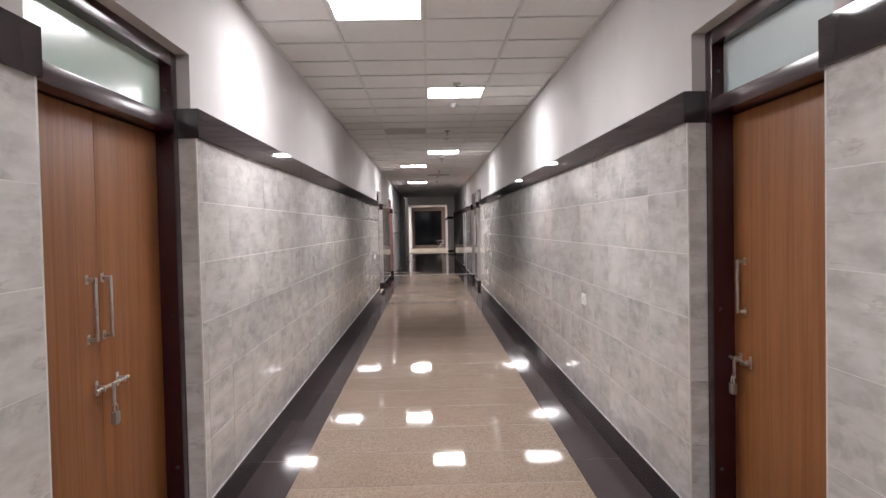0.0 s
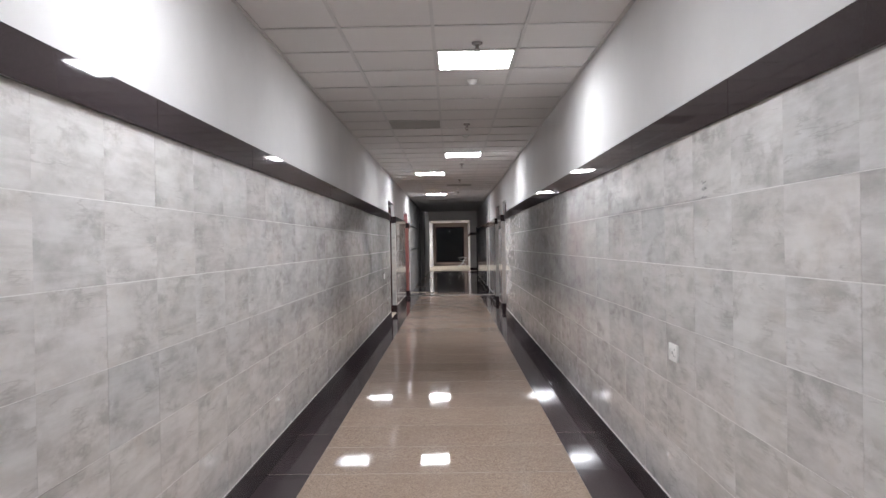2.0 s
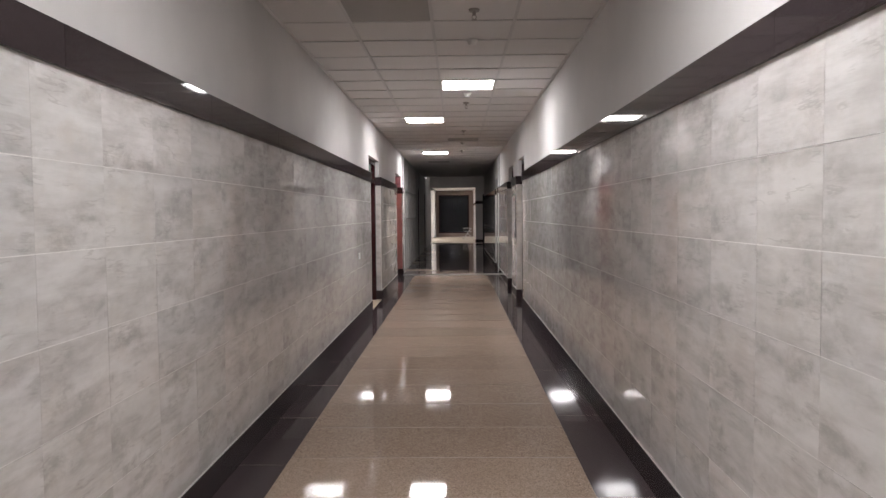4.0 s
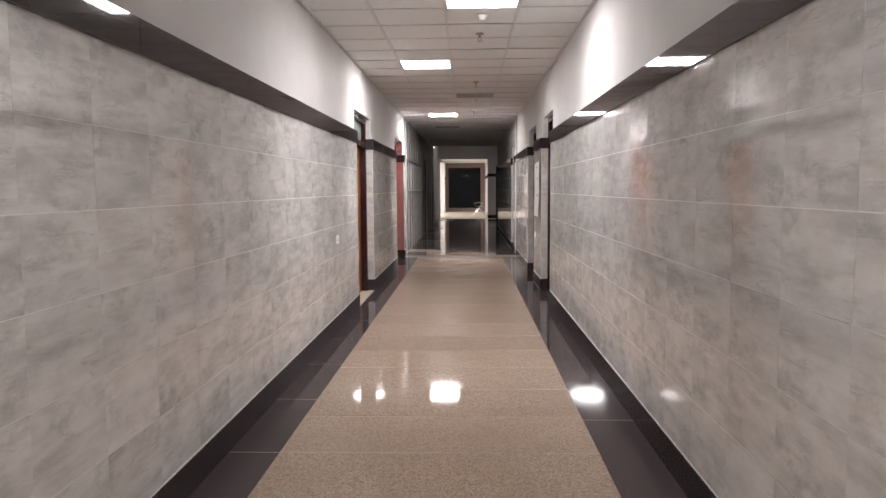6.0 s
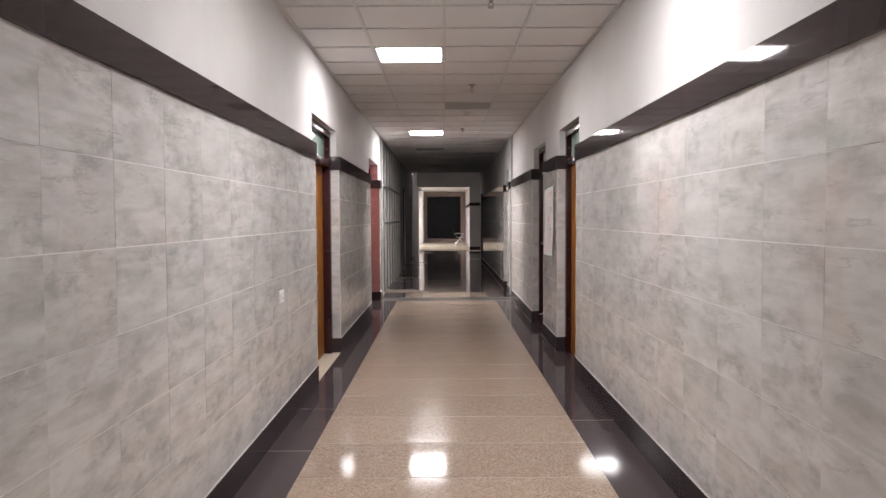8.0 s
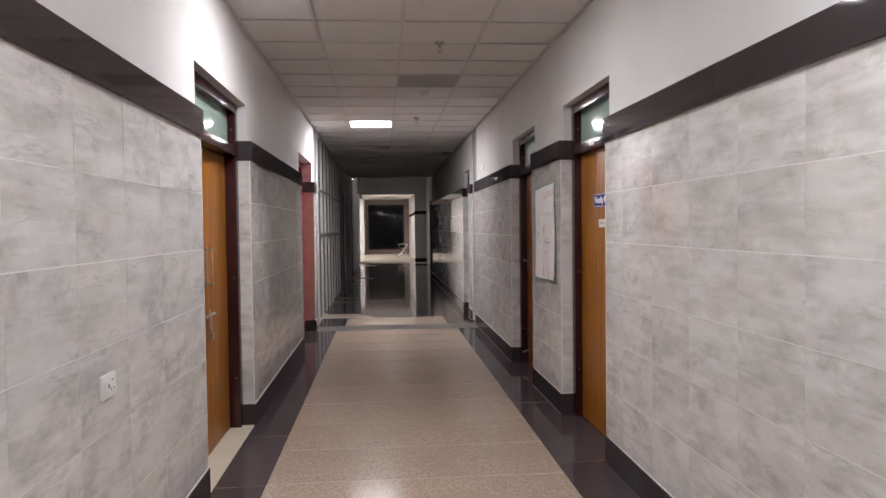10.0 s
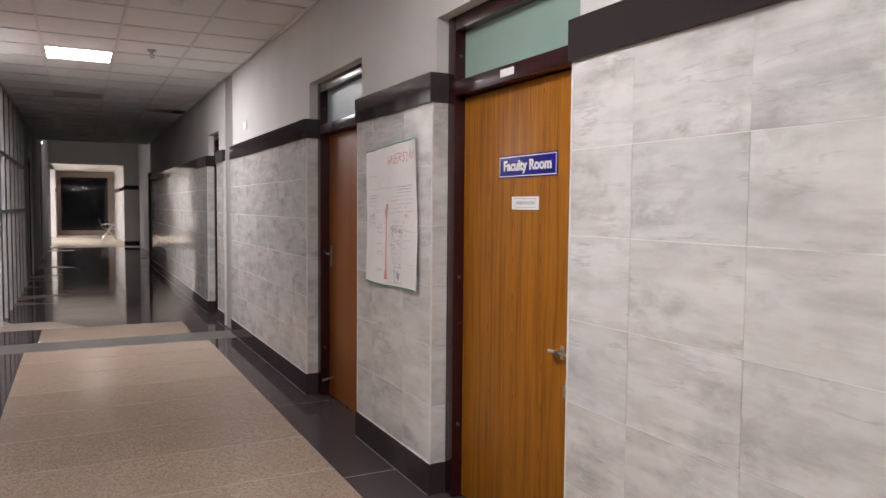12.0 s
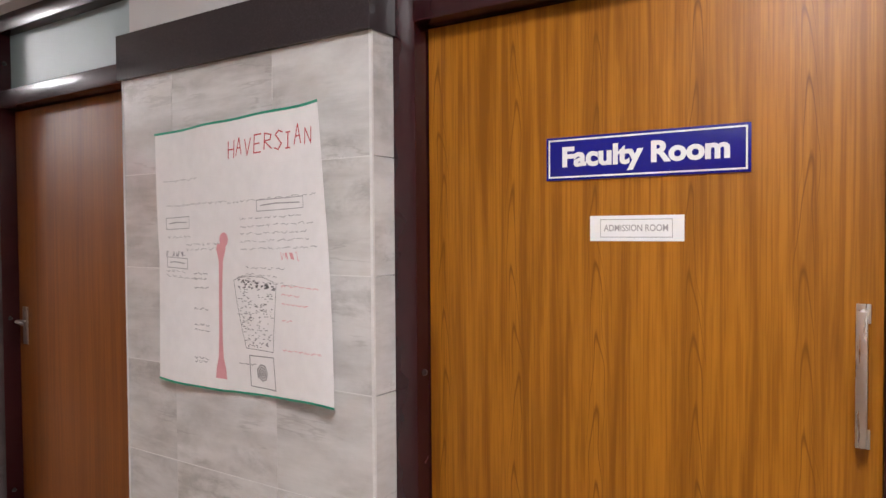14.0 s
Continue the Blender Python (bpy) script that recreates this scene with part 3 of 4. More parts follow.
    for k, ch in enumerate("HAVERSIAN"):
        wide = 0.026 if ch != "I" else 0.018
        for line in glyph[ch]:
            stroke(bm, [(y + wide * a + 0.004 * b + 0.003 * math.sin(5 * k), 0.276 + 0.006 * k / 8 + (0.046 + 0.006 * math.sin(3 * k)) * b + 0.004 * math.sin(2 * k)) for a, b in line], 0.0036)
        y += wide + 0.013
    part("heading", bm, INK_RED, t, "red capital heading", False)

    # lines of unreadable handwriting
    bm = bmesh.new()
    lines = [(-0.33, 0.232, 0.16), (-0.32, 0.155, 0.30), (-0.02, 0.15, 0.35), (-0.32, 0.06, 0.12), (-0.33, 0.0, 0.10), (-0.22, 0.035, 0.16), (-0.22, 0.02, 0.18), (-0.33, -0.06, 0.11), (-0.33, -0.075, 0.16)]
    lines += [(0.04, 0.10 - 0.021 * k, rnd.uniform(0.22, 0.30)) for k in range(5)] + [(0.06, -0.03 - 0.02 * k, rnd.uniform(0.12, 0.2)) for k in range(3)]
    for a, z, l in lines:
        at = a
        while at < a + l:
            w = rnd.uniform(0.008, 0.032)
            stroke(bm, [(at + w * q / 4, z + rnd.uniform(-0.0035, 0.0035)) for q in range(5)], 0.0016)
            at += w + rnd.uniform(0.006, 0.012)
    for a, z, w, h in ((-0.325, 0.085, 0.12, 0.035), (0.115, 0.118, 0.17, 0.03), (-0.325, -0.05, 0.11, 0.03)):
        stroke(bm, [(a, z), (a + w, z), (a + w, z + h), (a, z + h), (a, z)], 0.002)
        stroke(bm, [(a + 0.015, z + h / 2), (a + w * 0.4, z + h / 2 + 0.003), (a + w - 0.015, z + h / 2)], 0.003)
    for k, z in enumerate((-0.06, -0.075, -0.10, -0.16, -0.205, -0.22, -0.30, -0.31)):
        for a in (-0.185, 0.02) if k % 3 == 0 else (-0.185,):
            at = a
            while at < a + 0.055:
                w = rnd.uniform(0.008, 0.02)
                stroke(bm, [(at + w * q / 3, z + rnd.uniform(-0.003, 0.003)) for q in range(4)], 0.0022)
                at += w + 0.006
    tagged(part("handwriting", bm, INK_GREY, t, "grey illegible handwriting", False), kind="stuff")

    # long red bone drawing with knobbed ends
    bm = bmesh.new()
    outline = [(-0.36, 0.028), (-0.33, 0.024), (-0.30, 0.013), (-0.24, 0.009), (-0.10, 0.008), (-0.02, 0.010), (0.0, 0.017), (0.02, 0.023), (0.035, 0.017)]
    for (z0, w0), (z1, w1) in zip(outline, outline[1:]):
        vs = []
        for z, w in ((z0, -w0), (z0, w0), (z1, w1), (z1, -w1)):
            y, zz = -0.062 + w + 0.006 * math.sin(9 * z), z * 0.97
            vs.append(bm.verts.new((lift(y, zz) + 0.0014, *skew(y, zz))))
        bm.faces.new(vs)
    for a in range(10):
        t0, t1 = 2 * math.pi * a / 10, 2 * math.pi * (a + 1) / 10
        vs = [bm.verts.new((lift(-0.03, 0.045) + 0.0014, *skew(-0.045 + 0.02 * r * math.cos(q), 0.045 + 0.022 * r * math.sin(q)))) for r, q in ((0, 0), (1, t0), (1, t1))]
        bm.faces.new(vs)
    part("bone_drawing", bm, INK_PINK, t, "pink crayon drawing of a long bone", False)
    # wedge of dark dashes and a small square sketch
    bm = bmesh.new()
    stroke(bm, [(0.005, -0.07), (0.045, -0.055), (0.12, -0.055), (0.17, -0.07), (0.15, -0.26), (0.05, -0.255), (0.005, -0.07)], 0.0013)
    for k in range(190):
        v = rnd.random()
        half = 0.075 - 0.03 * v
        y, z = 0.09 + rnd.uniform(-half, half), -0.066 - 0.185 * v
        l = rnd.uniform(0.003, 0.008)
        stroke(bm, [(y, z), (y + l, z + rnd.uniform(-0.002, 0.002))], 0.0042 if v < 0.12 else 0.0016)
    stroke(bm, [(0.06, -0.275), (0.15, -0.275), (0.155, -0.365), (0.06, -0.36), (0.06, -0.275)], 0.002)
    swirl = [(0.105 + 0.0011 * k * math.cos(0.9 * k) * 0.75, -0.322 + 0.0011 * k * math.sin(0.9 * k)) for k in range(26)]
    stroke(bm, swirl, 0.0028)
    part("section_drawing", bm, INK_BLACK, t, "black ink drawing of a bone section", False)
    bm = bmesh.new()
    for z, l in ((-0.075, 0.13), (-0.10, 0.05), (-0.125, 0.10), (-0.17, 0.04), (-0.25, 0.13), (0.0, 0.07)):
        a = 0.19
        while a < 0.19 + l:
            w = rnd.uniform(0.008, 0.02)
            stroke(bm, [(a + w * q / 3, z + rnd.uniform(-0.003, 0.003)) for q in range(4)], 0.002)
            a += w + 0.007
    tagged(part("red_notes", bm, INK_PINK, t, "faint red notes", False), kind="stuff")
    return t


chart()


# ---- sockets, switches ----
def socket(side, y, z, label, holes=True):
    t = thing("wall_socket", (XL if side < 0 else XR, y, z), label, "socket", "", "", 0 if side < 0 else 180)
    part("plate", boxed(0, 0.011, -0.066, 0.066, -0.043, 0.043, 0.004), WHITE_PLASTIC, t, "white plastic plate")
    if holes:
        part("switch", boxed(0.011, 0.016, -0.05, -0.022, -0.018, 0.018, 0.002), WHITE_PLASTIC, t, "rocker switch")
        part("indicator", boxed(0.0108, 0.0125, -0.008, 0.0, -0.006, 0.006), CREVICE, t, "", False)
        for y, z in ((0.03, 0.018), (0.017, -0.014), (0.043, -0.014)):
            part("pin_hole", rod(bmesh.new(), (0.0105, y, z), (0.0118, y, z), 0.0042, 10), CREVICE, t, "", False)
    else:
        part("blank", boxed(0.011, 0.0135, -0.055, 0.055, -0.04, 0.04, 0.001), WHITE_PLASTIC, t)
    return t


socket(1, 8.284, 0.925, "white plastic power socket with switch on the tiled wall")
socket(-1, 17.752, 0.925, "white plastic power socket beside the teak double door")
sw = thing("wall_plate", (XR + BACK, 25.12, 2.29), "small white blank plate on the painted wall", "switch plate", "", "", 180)
part("plate", boxed(0, 0.01, -0.075, 0.075, -0.045, 0.045, 0.003), WHITE_PLASTIC, sw)
part("gap", boxed(0.0095, 0.0105, -0.002, 0.002, -0.04, 0.04), DARK_HOLE, sw, "", False)


# ---- sprinklers and smoke detectors ----
def sprinkler(x, y):
    t = thing("sprinkler", (x, y, CEIL), "small metal pendent sprinkler head under the ceiling", "sprinkler", "ceiling sprinklers")
    part("escutcheon", rod(bmesh.new(), (0, 0, -0.012), (0, 0, 0.003), 0.036, 20, 0.04), STEEL_DARK, t)
    part("stem", rod(bmesh.new(), (0, 0, -0.04), (0, 0, -0.01), 0.012, 12), STEEL_DARK, t)
    bm = bmesh.new()
    for s in (-1, 1):
        tube(bm, [(0.011 * s, 0, -0.038), (0.017 * s, 0, -0.052), (0.004 * s, 0, -0.07)], 0.0028, 8)
    part("yoke", bm, STEEL_DARK, t)
    part("deflector", rod(bmesh.new(), (0, 0, -0.074), (0, 0, -0.071), 0.02, 16), STEEL_DARK, t)


def detector(x, y):
    t = thing("smoke_detector", (x, y, CEIL), "round white smoke detector on the ceiling", "smoke detector", "ceiling smoke detectors")
    part("base", rod(bmesh.new(), (0, 0, -0.014), (0, 0, 0.003), 0.05, 24), WHITE_PLASTIC, t)
    part("chamber", rod(bmesh.new(), (0, 0, -0.042), (0, 0, -0.013), 0.026, 24, 0.044), WHITE_PLASTIC, t)


for y in (1.8, 5.8, 9.885, 13.40, 17.73, 20.93, 24.92):
    sprinkler(0.517, y)
for y in (4.5, 11.075, 14.3, 16.98, 23.03):
    detector(0.52, y)

# small pen marks on a tile
scrib = thing("pen_marks", (XR - 0.0006, 7.835, 1.70), "small dark pen scribble on a wall tile", "graffiti", "", "", 180)
rnd = random.Random(8)
for k, z in enumerate((0.035, 0.005, -0.03)):
    bm = bmesh.new()
    y = -0.02
    while y < 0.03:
        w = rnd.uniform(0.006, 0.012)
        a, b = rnd.uniform(-0.006, 0.006), rnd.uniform(-0.006, 0.006)
        box(bm, 0, 0.0008, y, y + w, z + a, z + a + 0.003)
        box(bm, 0, 0.0008, y + w - 0.003, y + w, min(z + a, z + b), max(z + a, z + b) + 0.003)
        y += w + 0.005
    part("scribble", bm, INK_BLACK, scrib, "", False)


# ---- beyond the joint: partition, far doors, lobby ----
def partition():
    t = thing("glazed_partition", (XL, 26.5, 0), "tall grey aluminium partition with deep upright fins", "partition", "", "structure")
    span, n = 5.4, 8
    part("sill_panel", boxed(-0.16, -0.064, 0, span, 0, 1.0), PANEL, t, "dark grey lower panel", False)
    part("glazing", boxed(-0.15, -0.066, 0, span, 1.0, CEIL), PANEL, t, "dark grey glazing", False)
    for k in range(n):
        y = 0.02 + k * (span - 0.1) / (n - 1)
        part("fin", boxed(-0.07, -0.028, y, y + 0.06, 0.0, CEIL, 0.003), FIN, t)
    for z in (1.33, 2.05):
        part("rail", boxed(-0.068, -0.022, 0, span, z, z + 0.045, 0.003), ALU, t)


partition()
bm = bmesh.new()
box(bm, XL - 0.25, XL - BACK, JOINT1, 26.5, -0.05, 3.2)
box(bm, XL - 0.3, XL - 0.16, 26.5, 31.9, -0.05, 3.2)
box(bm, XL - 0.25, XL - BACK, 31.9, 33.2, -0.05, 3.2)
box(bm, XL - 0.25, XL - 0.14, 33.2, 34.4, -0.05, 3.2)
box(bm, XL - 0.25, XL - BACK, 34.4, 38.0, -0.05, 3.2)
box(bm, XL - 0.25, XL - 0.14, 38.0, 39.2, -0.05, 3.2)
box(bm, XL - 0.25, XL - BACK, 39.2, 46.2, -0.05, 3.2)
box(bm, XL - 0.25, XL - BACK, HIGH, 45.2, 3.2, TOP)
box(bm, XL - 0.25, XL - BACK, 53.0, END, -0.05, 3.2)
box(bm, XL - 0.25, XL - BACK, 46.2, 53.0, 2.95, 3.2)
wall_left_far = solid("wall_left_far", bm, PLASTER, "unlit white wall beyond the expansion joint", "wall")
for n_, (y0, y1) in enumerate(((33.2, 34.4), (38.0, 39.2))):
    t = thing(f"door_{8 + n_}", (XL, (y0 + y1) / 2, 0), "closed dark door in the unlit stretch", "door", "", "structure")
    part("door_leaf", boxed(-0.13, -0.10, -0.52, 0.52, 0.01, 2.0), TEAK_DULL, t)
    for a, b in ((-0.6, -0.52), (0.52, 0.6)):
        part("jamb", boxed(-0.138, -0.06, a, b, 0, 2.37), MAROON, t)
    part("head", boxed(-0.138, -0.06, -0.52, 0.52, 2.29, 2.37), MAROON, t)
    part("transom_panel", boxed(-0.13, -0.10, -0.52, 0.52, 2.03, 2.29), GLASS_BLUE, t)

# recess to the right ahead of the lobby
bm = bmesh.new()
box(bm, 1.82, 2.05, FAR_R, 45.2, -0.05, TOP)
box(bm, XR + 0.255, 2.05, FAR_R - 0.2, FAR_R, -0.05, 3.2)
wall_recess = solid("wall_recess", bm, PLASTER, "white wall of a wider stretch before the lobby", "wall")
part("dark_jamb", boxed(XR - 0.03, XR + 0.10, FAR_R - 0.25, FAR_R + 0.05, 0, 2.2, 0.004), DARK_HOLE, wall_recess, "dark painted post at the wall's end")

# lobby
bm = bmesh.new()
box(bm, 1.34, 2.05, 45.0, 45.2, -0.05, TOP)
box(bm, XL - 0.25, 1.34, 45.0, 45.2, 2.80, TOP)
wall_portal = solid("wall_portal", bm, PLASTER, "white wall with a wide opening to the lit lobby", "wall")
part("band_slab", boxed(1.33, 1.82, 44.985, 45.0, BAND0, BAND1), BAND, wall_portal)
part("skirting_slab", boxed(1.33, 1.82, 44.985, 45.0, 0, SKIRT), BLACK, wall_portal)
solid("wall_lobby_right", boxed(1.45, 1.7, 45.2, END, -0.05, 3.2), PLASTER, "brightly lit white lobby wall", "wall")
solid("ceiling_lobby", boxed(XL - 0.2, 1.5, 45.2, END, 2.95, 3.0), CEILING, "lit white lobby ceiling", "ceiling")
for s, x in ((-1, XL - BACK), (1, 1.45)):
    bm = boxed(min(x, x - s * 0.012), max(x, x - s * 0.012), 45.25 if s > 0 else 53.05, END - 0.6, BAND0, BAND1)
    solid("trim_lobby_band", bm, BAND, "black granite band on the lobby wall", "trim")
# added side hall, whose unseen panels light the lobby from the left
bm = bmesh.new()
box(bm, -4.4, -4.2, 46.0, 53.2, -0.05, 3.2)
box(bm, -4.2, XL - 0.25, 46.0, 46.2, -0.05, 3.2)
box(bm, -4.2, XL - 0.25, 53.0, 53.2, -0.05, 3.2)
solid("wall_side_hall", bm, PLASTER, "white walls of an added side hall housing the lobby's light", "wall")
solid("ceiling_side_hall", boxed(-4.2, XL - 0.2, 46.2, 53.0, 2.95, 3.0), CEILING, "white ceiling of the added side hall", "ceiling")
solid("floor_side_hall", boxed(-4.2, XL - 0.3, 46.2, 53.0, -0.05, -0.002), CREAM, "cream tiled floor of the added side hall", "floor")
t = thing("ceiling_light", (-2.3, 49.6, 2.95), "unseen LED panel added in the side hall to light the lobby", "ceiling light", "lobby LED panels")
part("diffuser", boxed(-0.36, 0.36, -0.3, 0.3, -0.012, -0.004), LED_LOBBY, t, "glowing white diffuser", False)
part("frame", boxed(-0.38, 0.38, -0.32, 0.32, -0.004, 0.004), WHITE_PLASTIC, t)
copy_thing(t, pose(-2.3, 47.6, 2.95))
copy_thing(t, pose(-2.3, 51.6, 2.95))
bm = bmesh.new()
box(bm, XL - 0.2, -0.78, END, END + 0.2, -0.05, 3.2)
box(bm, 1.18, 1.6, END, END + 0.2, -0.05, 3.2)
box(bm, -0.78, 1.18, END, END + 0.2, 2.68, 3.2)
box(bm, -0.78, 1.18, END, END + 0.2, -0.05, 0.22)
solid("wall_end", bm, mat_plaster("brown_end_wall", (0.33, 0.26, 0.23)), "brownish end wall round a dark window", "wall")
t = thing("window_1", (0.2, END + 0.1, 0.22), "large dark night window at the corridor's end", "window", "", "structure")
part("pane", boxed(-0.98, 0.98, -0.01, 0.0, 0.0, 2.46), NIGHT_GLASS, t, "black night-time glass", False)
for a, b, c, d in ((-0.98, -0.92, 0, 2.46), (0.92, 0.98, 0, 2.46), (-0.92, 0.92, 0, 0.06), (-0.92, 0.92, 2.40, 2.46)):
    part("window_frame", boxed(a, b, -0.03, 0.03, c, d, 0.003), MAROON, t)
solid("backdrop_night", boxed(-3, 3.4, END + 3.0, END + 3.1, -1, 4), CREVICE, "dark night outside the end window", "backdrop")


# unseen dim panel in the higher soffit, added to brighten lintel and walls
t = thing("ceiling_light", (0.25, 41.0, TOP), "unseen dim panel added to brighten the stretch before the lobby", "ceiling light", "lobby LED panels")
part("diffuser", boxed(-0.36, 0.36, -0.3, 0.3, -0.014, -0.008), LED_DIM, t, "glowing white diffuser", False)
part("frame", boxed(-0.38, 0.38, -0.32, 0.32, -0.008, 0.002), WHITE_PLASTIC, t)

# small lit fitting high on the wall just past the end of the tiled ceiling
t = thing("wall_light", (XL - BACK, 38.3, 2.99), "small lit white light fitting high on the wall", "wall light")
part("housing", boxed(0, 0.04, -0.12, 0.12, -0.02, 0.03, 0.004), WHITE_PLASTIC, t)
part("tube", rod(bmesh.new(), (0.052, -0.11, 0.0), (0.052, 0.11, 0.0), 0.012, 12), LED_DIM, t, "glowing white tube")


# ---- waiting chair in the lobby ----
def waiting_chair():
    t = thing("waiting_chair", (1.02, 50.2, 0), "perforated steel airport-style waiting chair in the lobby", "chair", "", "", 90)
    seat = bmesh.new()
    pts = [(-0.24, 0.43), (-0.1, 0.415), (0.1, 0.42), (0.2, 0.45), (0.27, 0.56), (0.33, 0.76), (0.36, 0.86)]
    for (a, za), (b, zb) in zip(pts, pts[1:]):
        vs = [seat.verts.new((x, y, z + o)) for o in (0, 0.014) for x, y, z in ((-0.25, a, za), (0.25, a, za), (0.25, b, zb), (-0.25, b, zb))]
        for q in ((0, 1, 2, 3), (7, 6, 5, 4), (0, 4, 5, 1), (1, 5, 6, 2), (2, 6, 7, 3), (3, 7, 4, 0)):
            seat.faces.new([vs[i] for i in q])
    part("seat_shell", seat, STEEL, t, "pressed steel seat and back")
    part("beam", boxed(-0.32, 0.32, -0.03, 0.03, 0.33, 0.38, 0.004), STEEL, t)
    for s in (-1, 1):
        part("leg", tube(bmesh.new(), [(0.28 * s, -0.28, 0.02), (0.28 * s, 0.0, 0.33), (0.28 * s, 0.28, 0.02)], 0.022), STEEL, t)
        part("armrest", tube(bmesh.new(), [(0.27 * s, 0.0, 0.40), (0.27 * s, -0.2, 0.62), (0.27 * s, 0.1, 0.64), (0.27 * s, 0.26, 0.6)], 0.016), STEEL, t)


waiting_chair()


# ---- granite band, skirting and wall tiles ----
rnd = random.Random(11)
TW, TH = 0.448, 0.3
CACHE = {}


def piece(name, dims, material, parent, at, bevel=0.0009, tilt=0.0, flat=False):
    """A slab of its own whose alike neighbours share one mesh."""
    key = (name, material.name, *(round(d, 3) for d in dims))
    if key not in CACHE:
        x, y, z = (d / 2 for d in dims)
        bm = bmesh.new()
        box(bm, -x, x, -y, y, -z, z)
        if bevel:
            bmesh.ops.bevel(bm, geom=list(bm.edges), offset=bevel, segments=1, affect="EDGES")
        CACHE[key] = mesh_of(name, bm, material)
    ob = new(name, CACHE[key])
    ob.parent = parent
    a, b = rnd.uniform(-tilt, tilt), rnd.uniform(-tilt, tilt)
    ob.matrix_basis = pose(*at, b, a, 0) if flat else pose(*at, 0, a, b)
    return ob


def clad(parent, side, y0, y1, phase, ends=(True, True), tile=TILE, reveal=None):
    """Tiles, skirting and band on one stretch of wall from y0 to y1, with returns into the door reveals at its ends."""
    s = 1 if side < 0 else -1          # into the corridor
    face = XL if side < 0 else XR
    xs = lambda a, b: (min(face + s * a, face + s * b), max(face + s * a, face + s * b))
    bed = bmesh.new()
    a, b = xs(-BACK, -0.0015)
    box(bed, a, b, y0 + (0.0015 if ends[0] else 0), y1 - (0.0015 if ends[1] else 0), 0.01, BAND0 + 0.01)
    part("grout_bed", bed, GROUT, parent, "", False)
    a, b = xs(-0.01, 0.004)
    part("skirting_bead", boxed(a, b, y0, y1, SKIRT - 0.002, SKIRT + 0.006), GROUT, parent, "pale filler line", False)
    if side > 0 and y0 > 20:
        a, b = xs(-0.01, 0.0145)
        part("floor_bead", boxed(a, b, y0, y1, 0.0, 0.003), STRIP, parent, "thin grey filler line", False)
    for e, y, o in ((ends[0], y0, -1), (ends[1], y1, 1)):
        if e:
            a, b = xs(-0.005, 0.0012)
            part("corner_bead", boxed(a, b, min(y, y + o * 0.0092), max(y, y + o * 0.0092), SKIRT, BAND0), GROUT, parent, "white corner bead", False)
    rd = 0.155 if reveal else REVEAL
    k = math.floor((y0 - phase) / TW)
    cuts = sorted({y0, y1, *(phase + TW * j for j in range(k, k + int((y1 - y0) / TW) + 3) if y0 + 0.03 < phase + TW * j < y1 - 0.03)})
    for r in range(6):
        z0, z1 = SKIRT + 0.002 + TH * r, min(SKIRT + TH * (r + 1), BAND0)
        if r == 5:
            z1 = BAND0 + 0.004
        for c0, c1 in zip(cuts, cuts[1:]):
            piece("wall_tile", (0.01, c1 - c0 - 0.0012, z1 - z0 - 0.0016), tile, parent, (face - s * 0.005, (c0 + c1) / 2, (z0 + z1) / 2), 0, 0.22)
        for e, y, o in ((ends[0], y0, -1), (ends[1], y1, 1)):
            if e:
                piece("reveal_tile", (rd - 0.006, 0.008, z1 - z0 - 0.0004), reveal or tile, parent, (face - s * (rd / 2 + 0.002), y + o * 0.004, (z0 + z1) / 2), tilt=0.1)
    # granite courses wrap the corners
    for nm, z0, z1, out, material in (("skirting_slab", 0.0, SKIRT, 0.010, BLACK), ("band_slab", BAND0, BAND1, 0.016, BAND)):
        n = max(1, round((y1 - y0) / 1.5))
        f0, f1 = y0 - (out if ends[0] else 0), y1 + (out if ends[1] else 0)
        for j in range(n):
            p, q = f0 + (f1 - f0) * j / n, f0 + (f1 - f0) * (j + 1) / n
            piece(nm, (rd + out, q - p - 0.001, z1 - z0), material, parent, (face - s * (rd - out) / 2, (p + q) / 2, (z0 + z1) / 2), tilt=0.05)


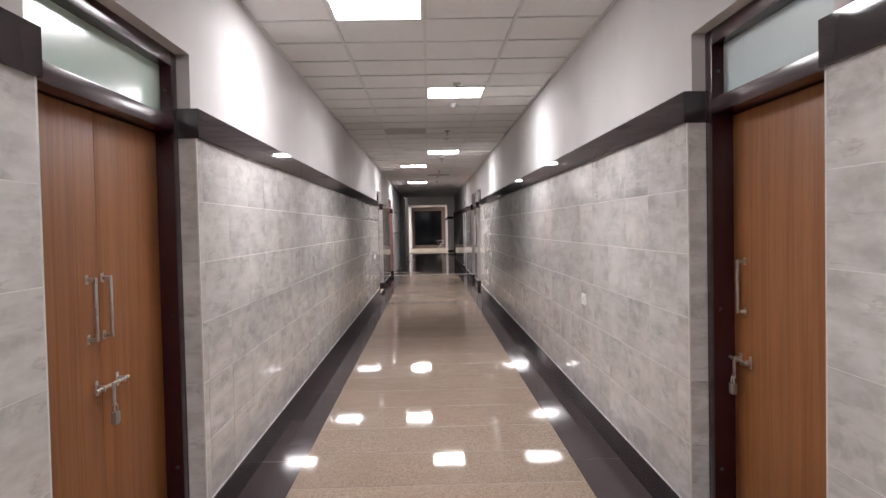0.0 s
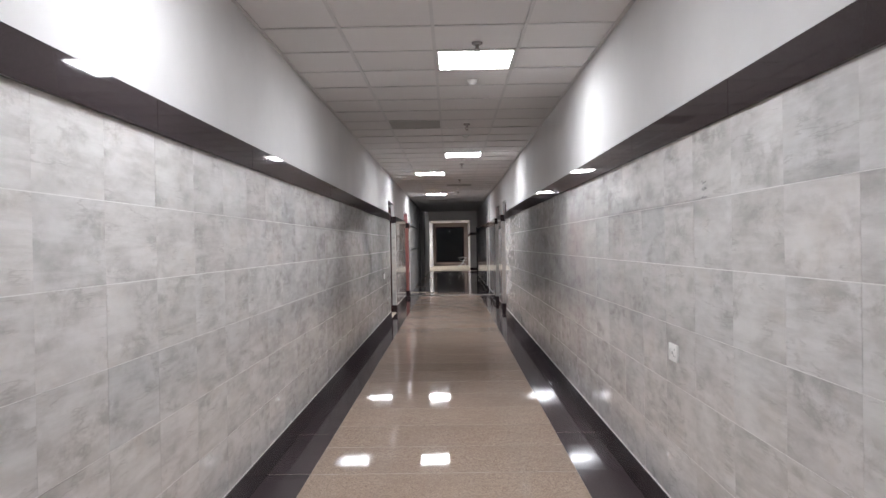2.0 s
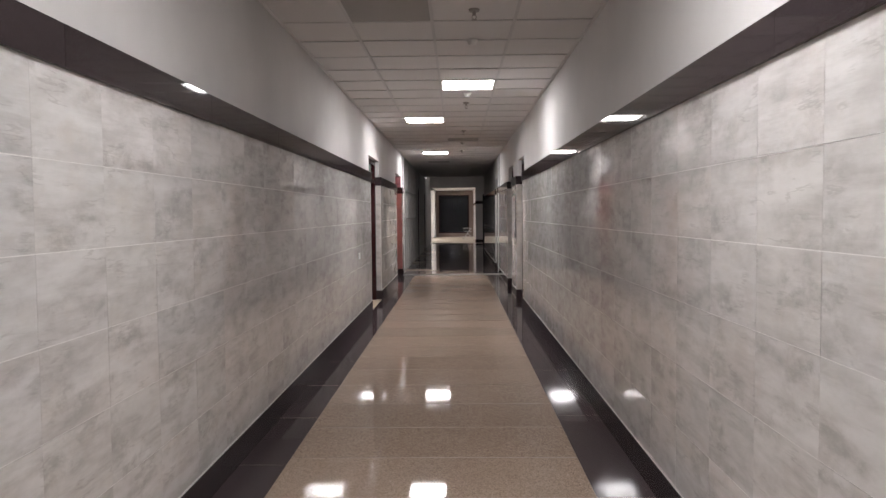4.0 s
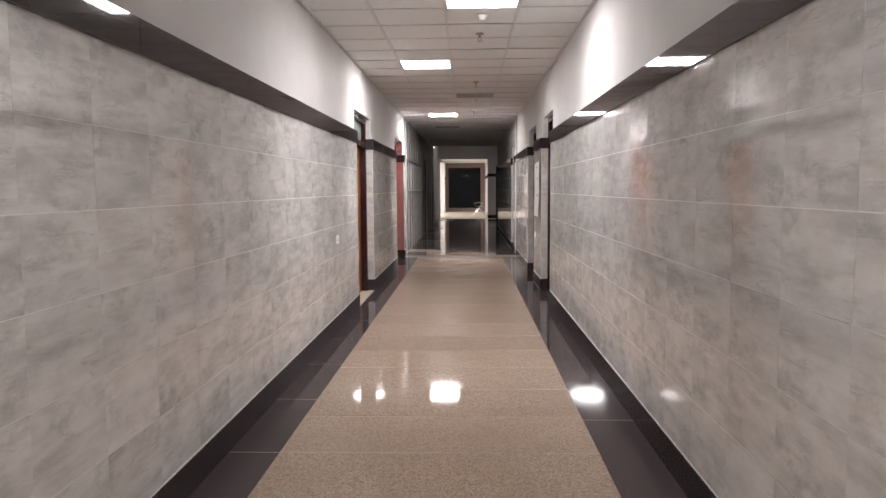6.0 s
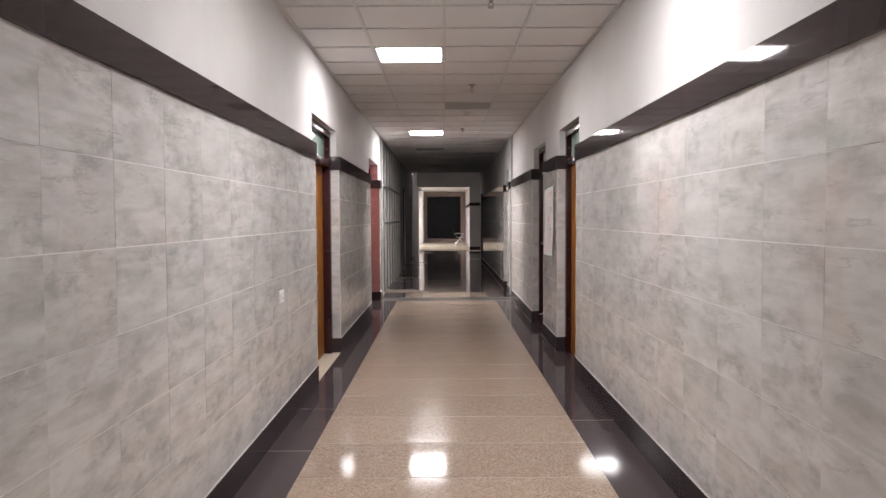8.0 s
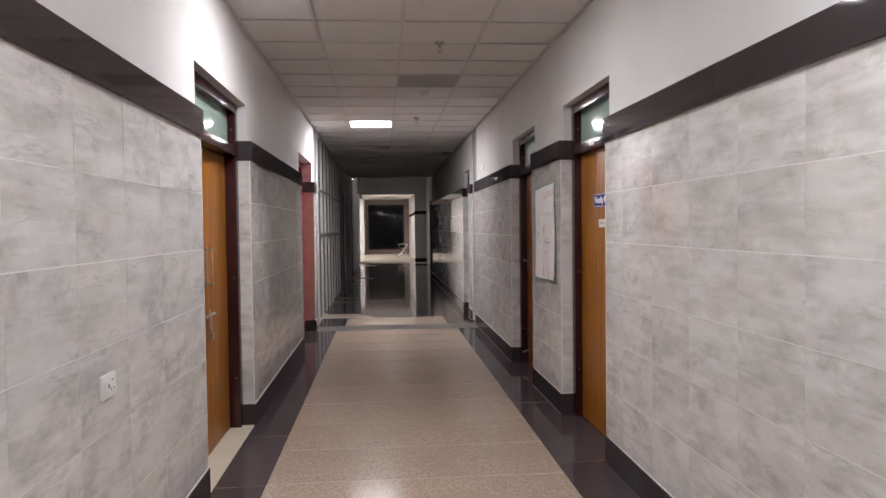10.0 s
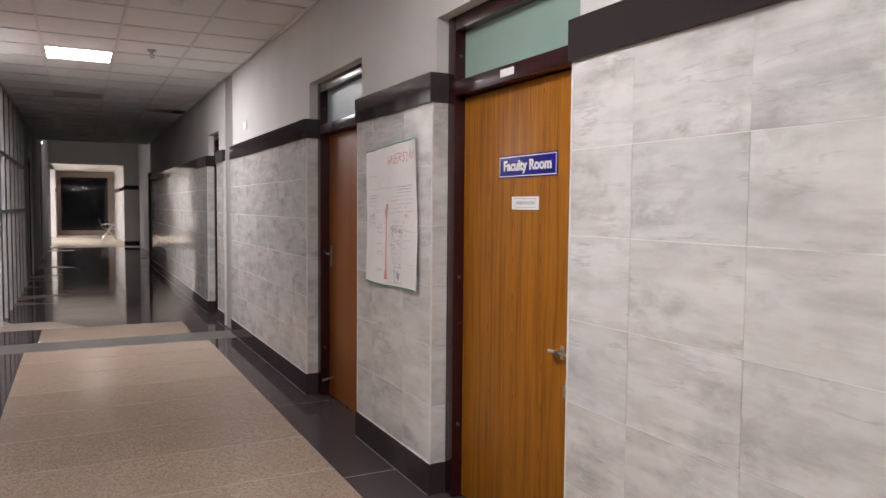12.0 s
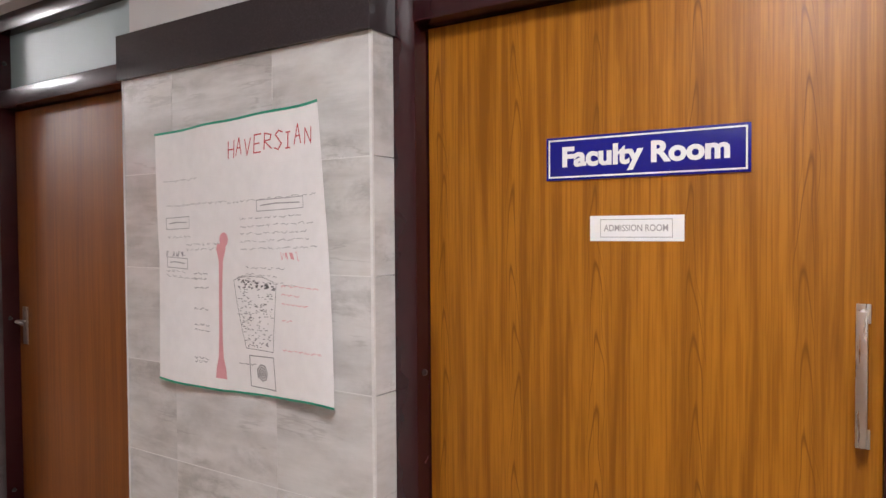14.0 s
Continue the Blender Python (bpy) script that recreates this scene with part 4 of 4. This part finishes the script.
PH_L, PH_R = 14.40, 19.175
for a, b in runs(DOORS_L, START, JOINT0):
    if b > 0:
        a = max(a, -2.6)
        far = abs(b - JOINT0) < 0.01
        clad(wall_left, -1, a, b, PH_L, (a > -2, not far), TILE, TILE_PINK if far else None)
for a, b in runs(DOORS_R[:3], START, JOINT0):
    if b > 0:
        a = max(a, -2.6)
        clad(wall_right, 1, a, b, PH_R, (a > -2, abs(b - JOINT0) > 0.01))
for a, b in runs(DOORS_R[3:], JOINT1, FAR_R):
    clad(wall_right_far, 1, a, b, PH_R, (a > 27, b < 30))

# ---- floor ----
floor = solid("floor", boxed(XL - 0.3, 2.1, START - 0.1, END + 0.2, -0.06, -0.0012), SEAM, "polished corridor floor of brown granite with black granite borders", "floor")


def slab(x0, x1, y0, y1, material, gap=0.0016, top=0.0, tilt=0.05):
    return piece("floor_slab", (x1 - x0 - 0.001, y1 - y0 - gap, 0.008), material, floor, ((x0 + x1) / 2, (y0 + y1) / 2, top - 0.004), 0.0006, tilt, True)


y = 16.21 - 0.623 * 31
while y < 25.5:
    if y > -4:
        slab(BROWN0, BROWN1, y, min(y + 0.623, 25.47), BROWN if y < 15.0 else BROWN_USED if y < 17.2 else BROWN_WORN, 0.009)
    y += 0.623
for x0, x1, first, pitch in ((XL - 0.25, BROWN0, 15.327, 0.993), (BROWN1, XR + 0.25, 14.909, 1.53)):
    y = first - pitch * int((first + 4) / pitch)
    while y < 25.47:
        slab(x0, x1, y, min(y + pitch, 25.47), BORDER, 0.006)
        y += pitch
slab(XL - 0.02, XR + 0.02, 25.47, 25.98, STRIP, 0.004)
slab(BROWN0 + 0.1, BROWN1 - 0.1, 25.98, 26.9, BROWN, 0.004)
slab(XL - 0.02, BROWN0 + 0.1, 25.98, 26.9, BORDER, 0.003)
slab(BROWN1 - 0.1, XR + 0.25, 25.98, 26.9, BORDER, 0.003)
y = 26.9
while y < END:
    slab(XL - 0.16, 2.0, y, min(y + 0.6, END), FAR_FLOOR if y < 44 else CREAM, 0.004, 0.0, 0.1)
    y += 0.6
a, b = DOORS_L[1]
slab(XL - 0.2, XL - 0.004, a + 0.01, b - 0.01, CREAM, 0.002, 0.006)
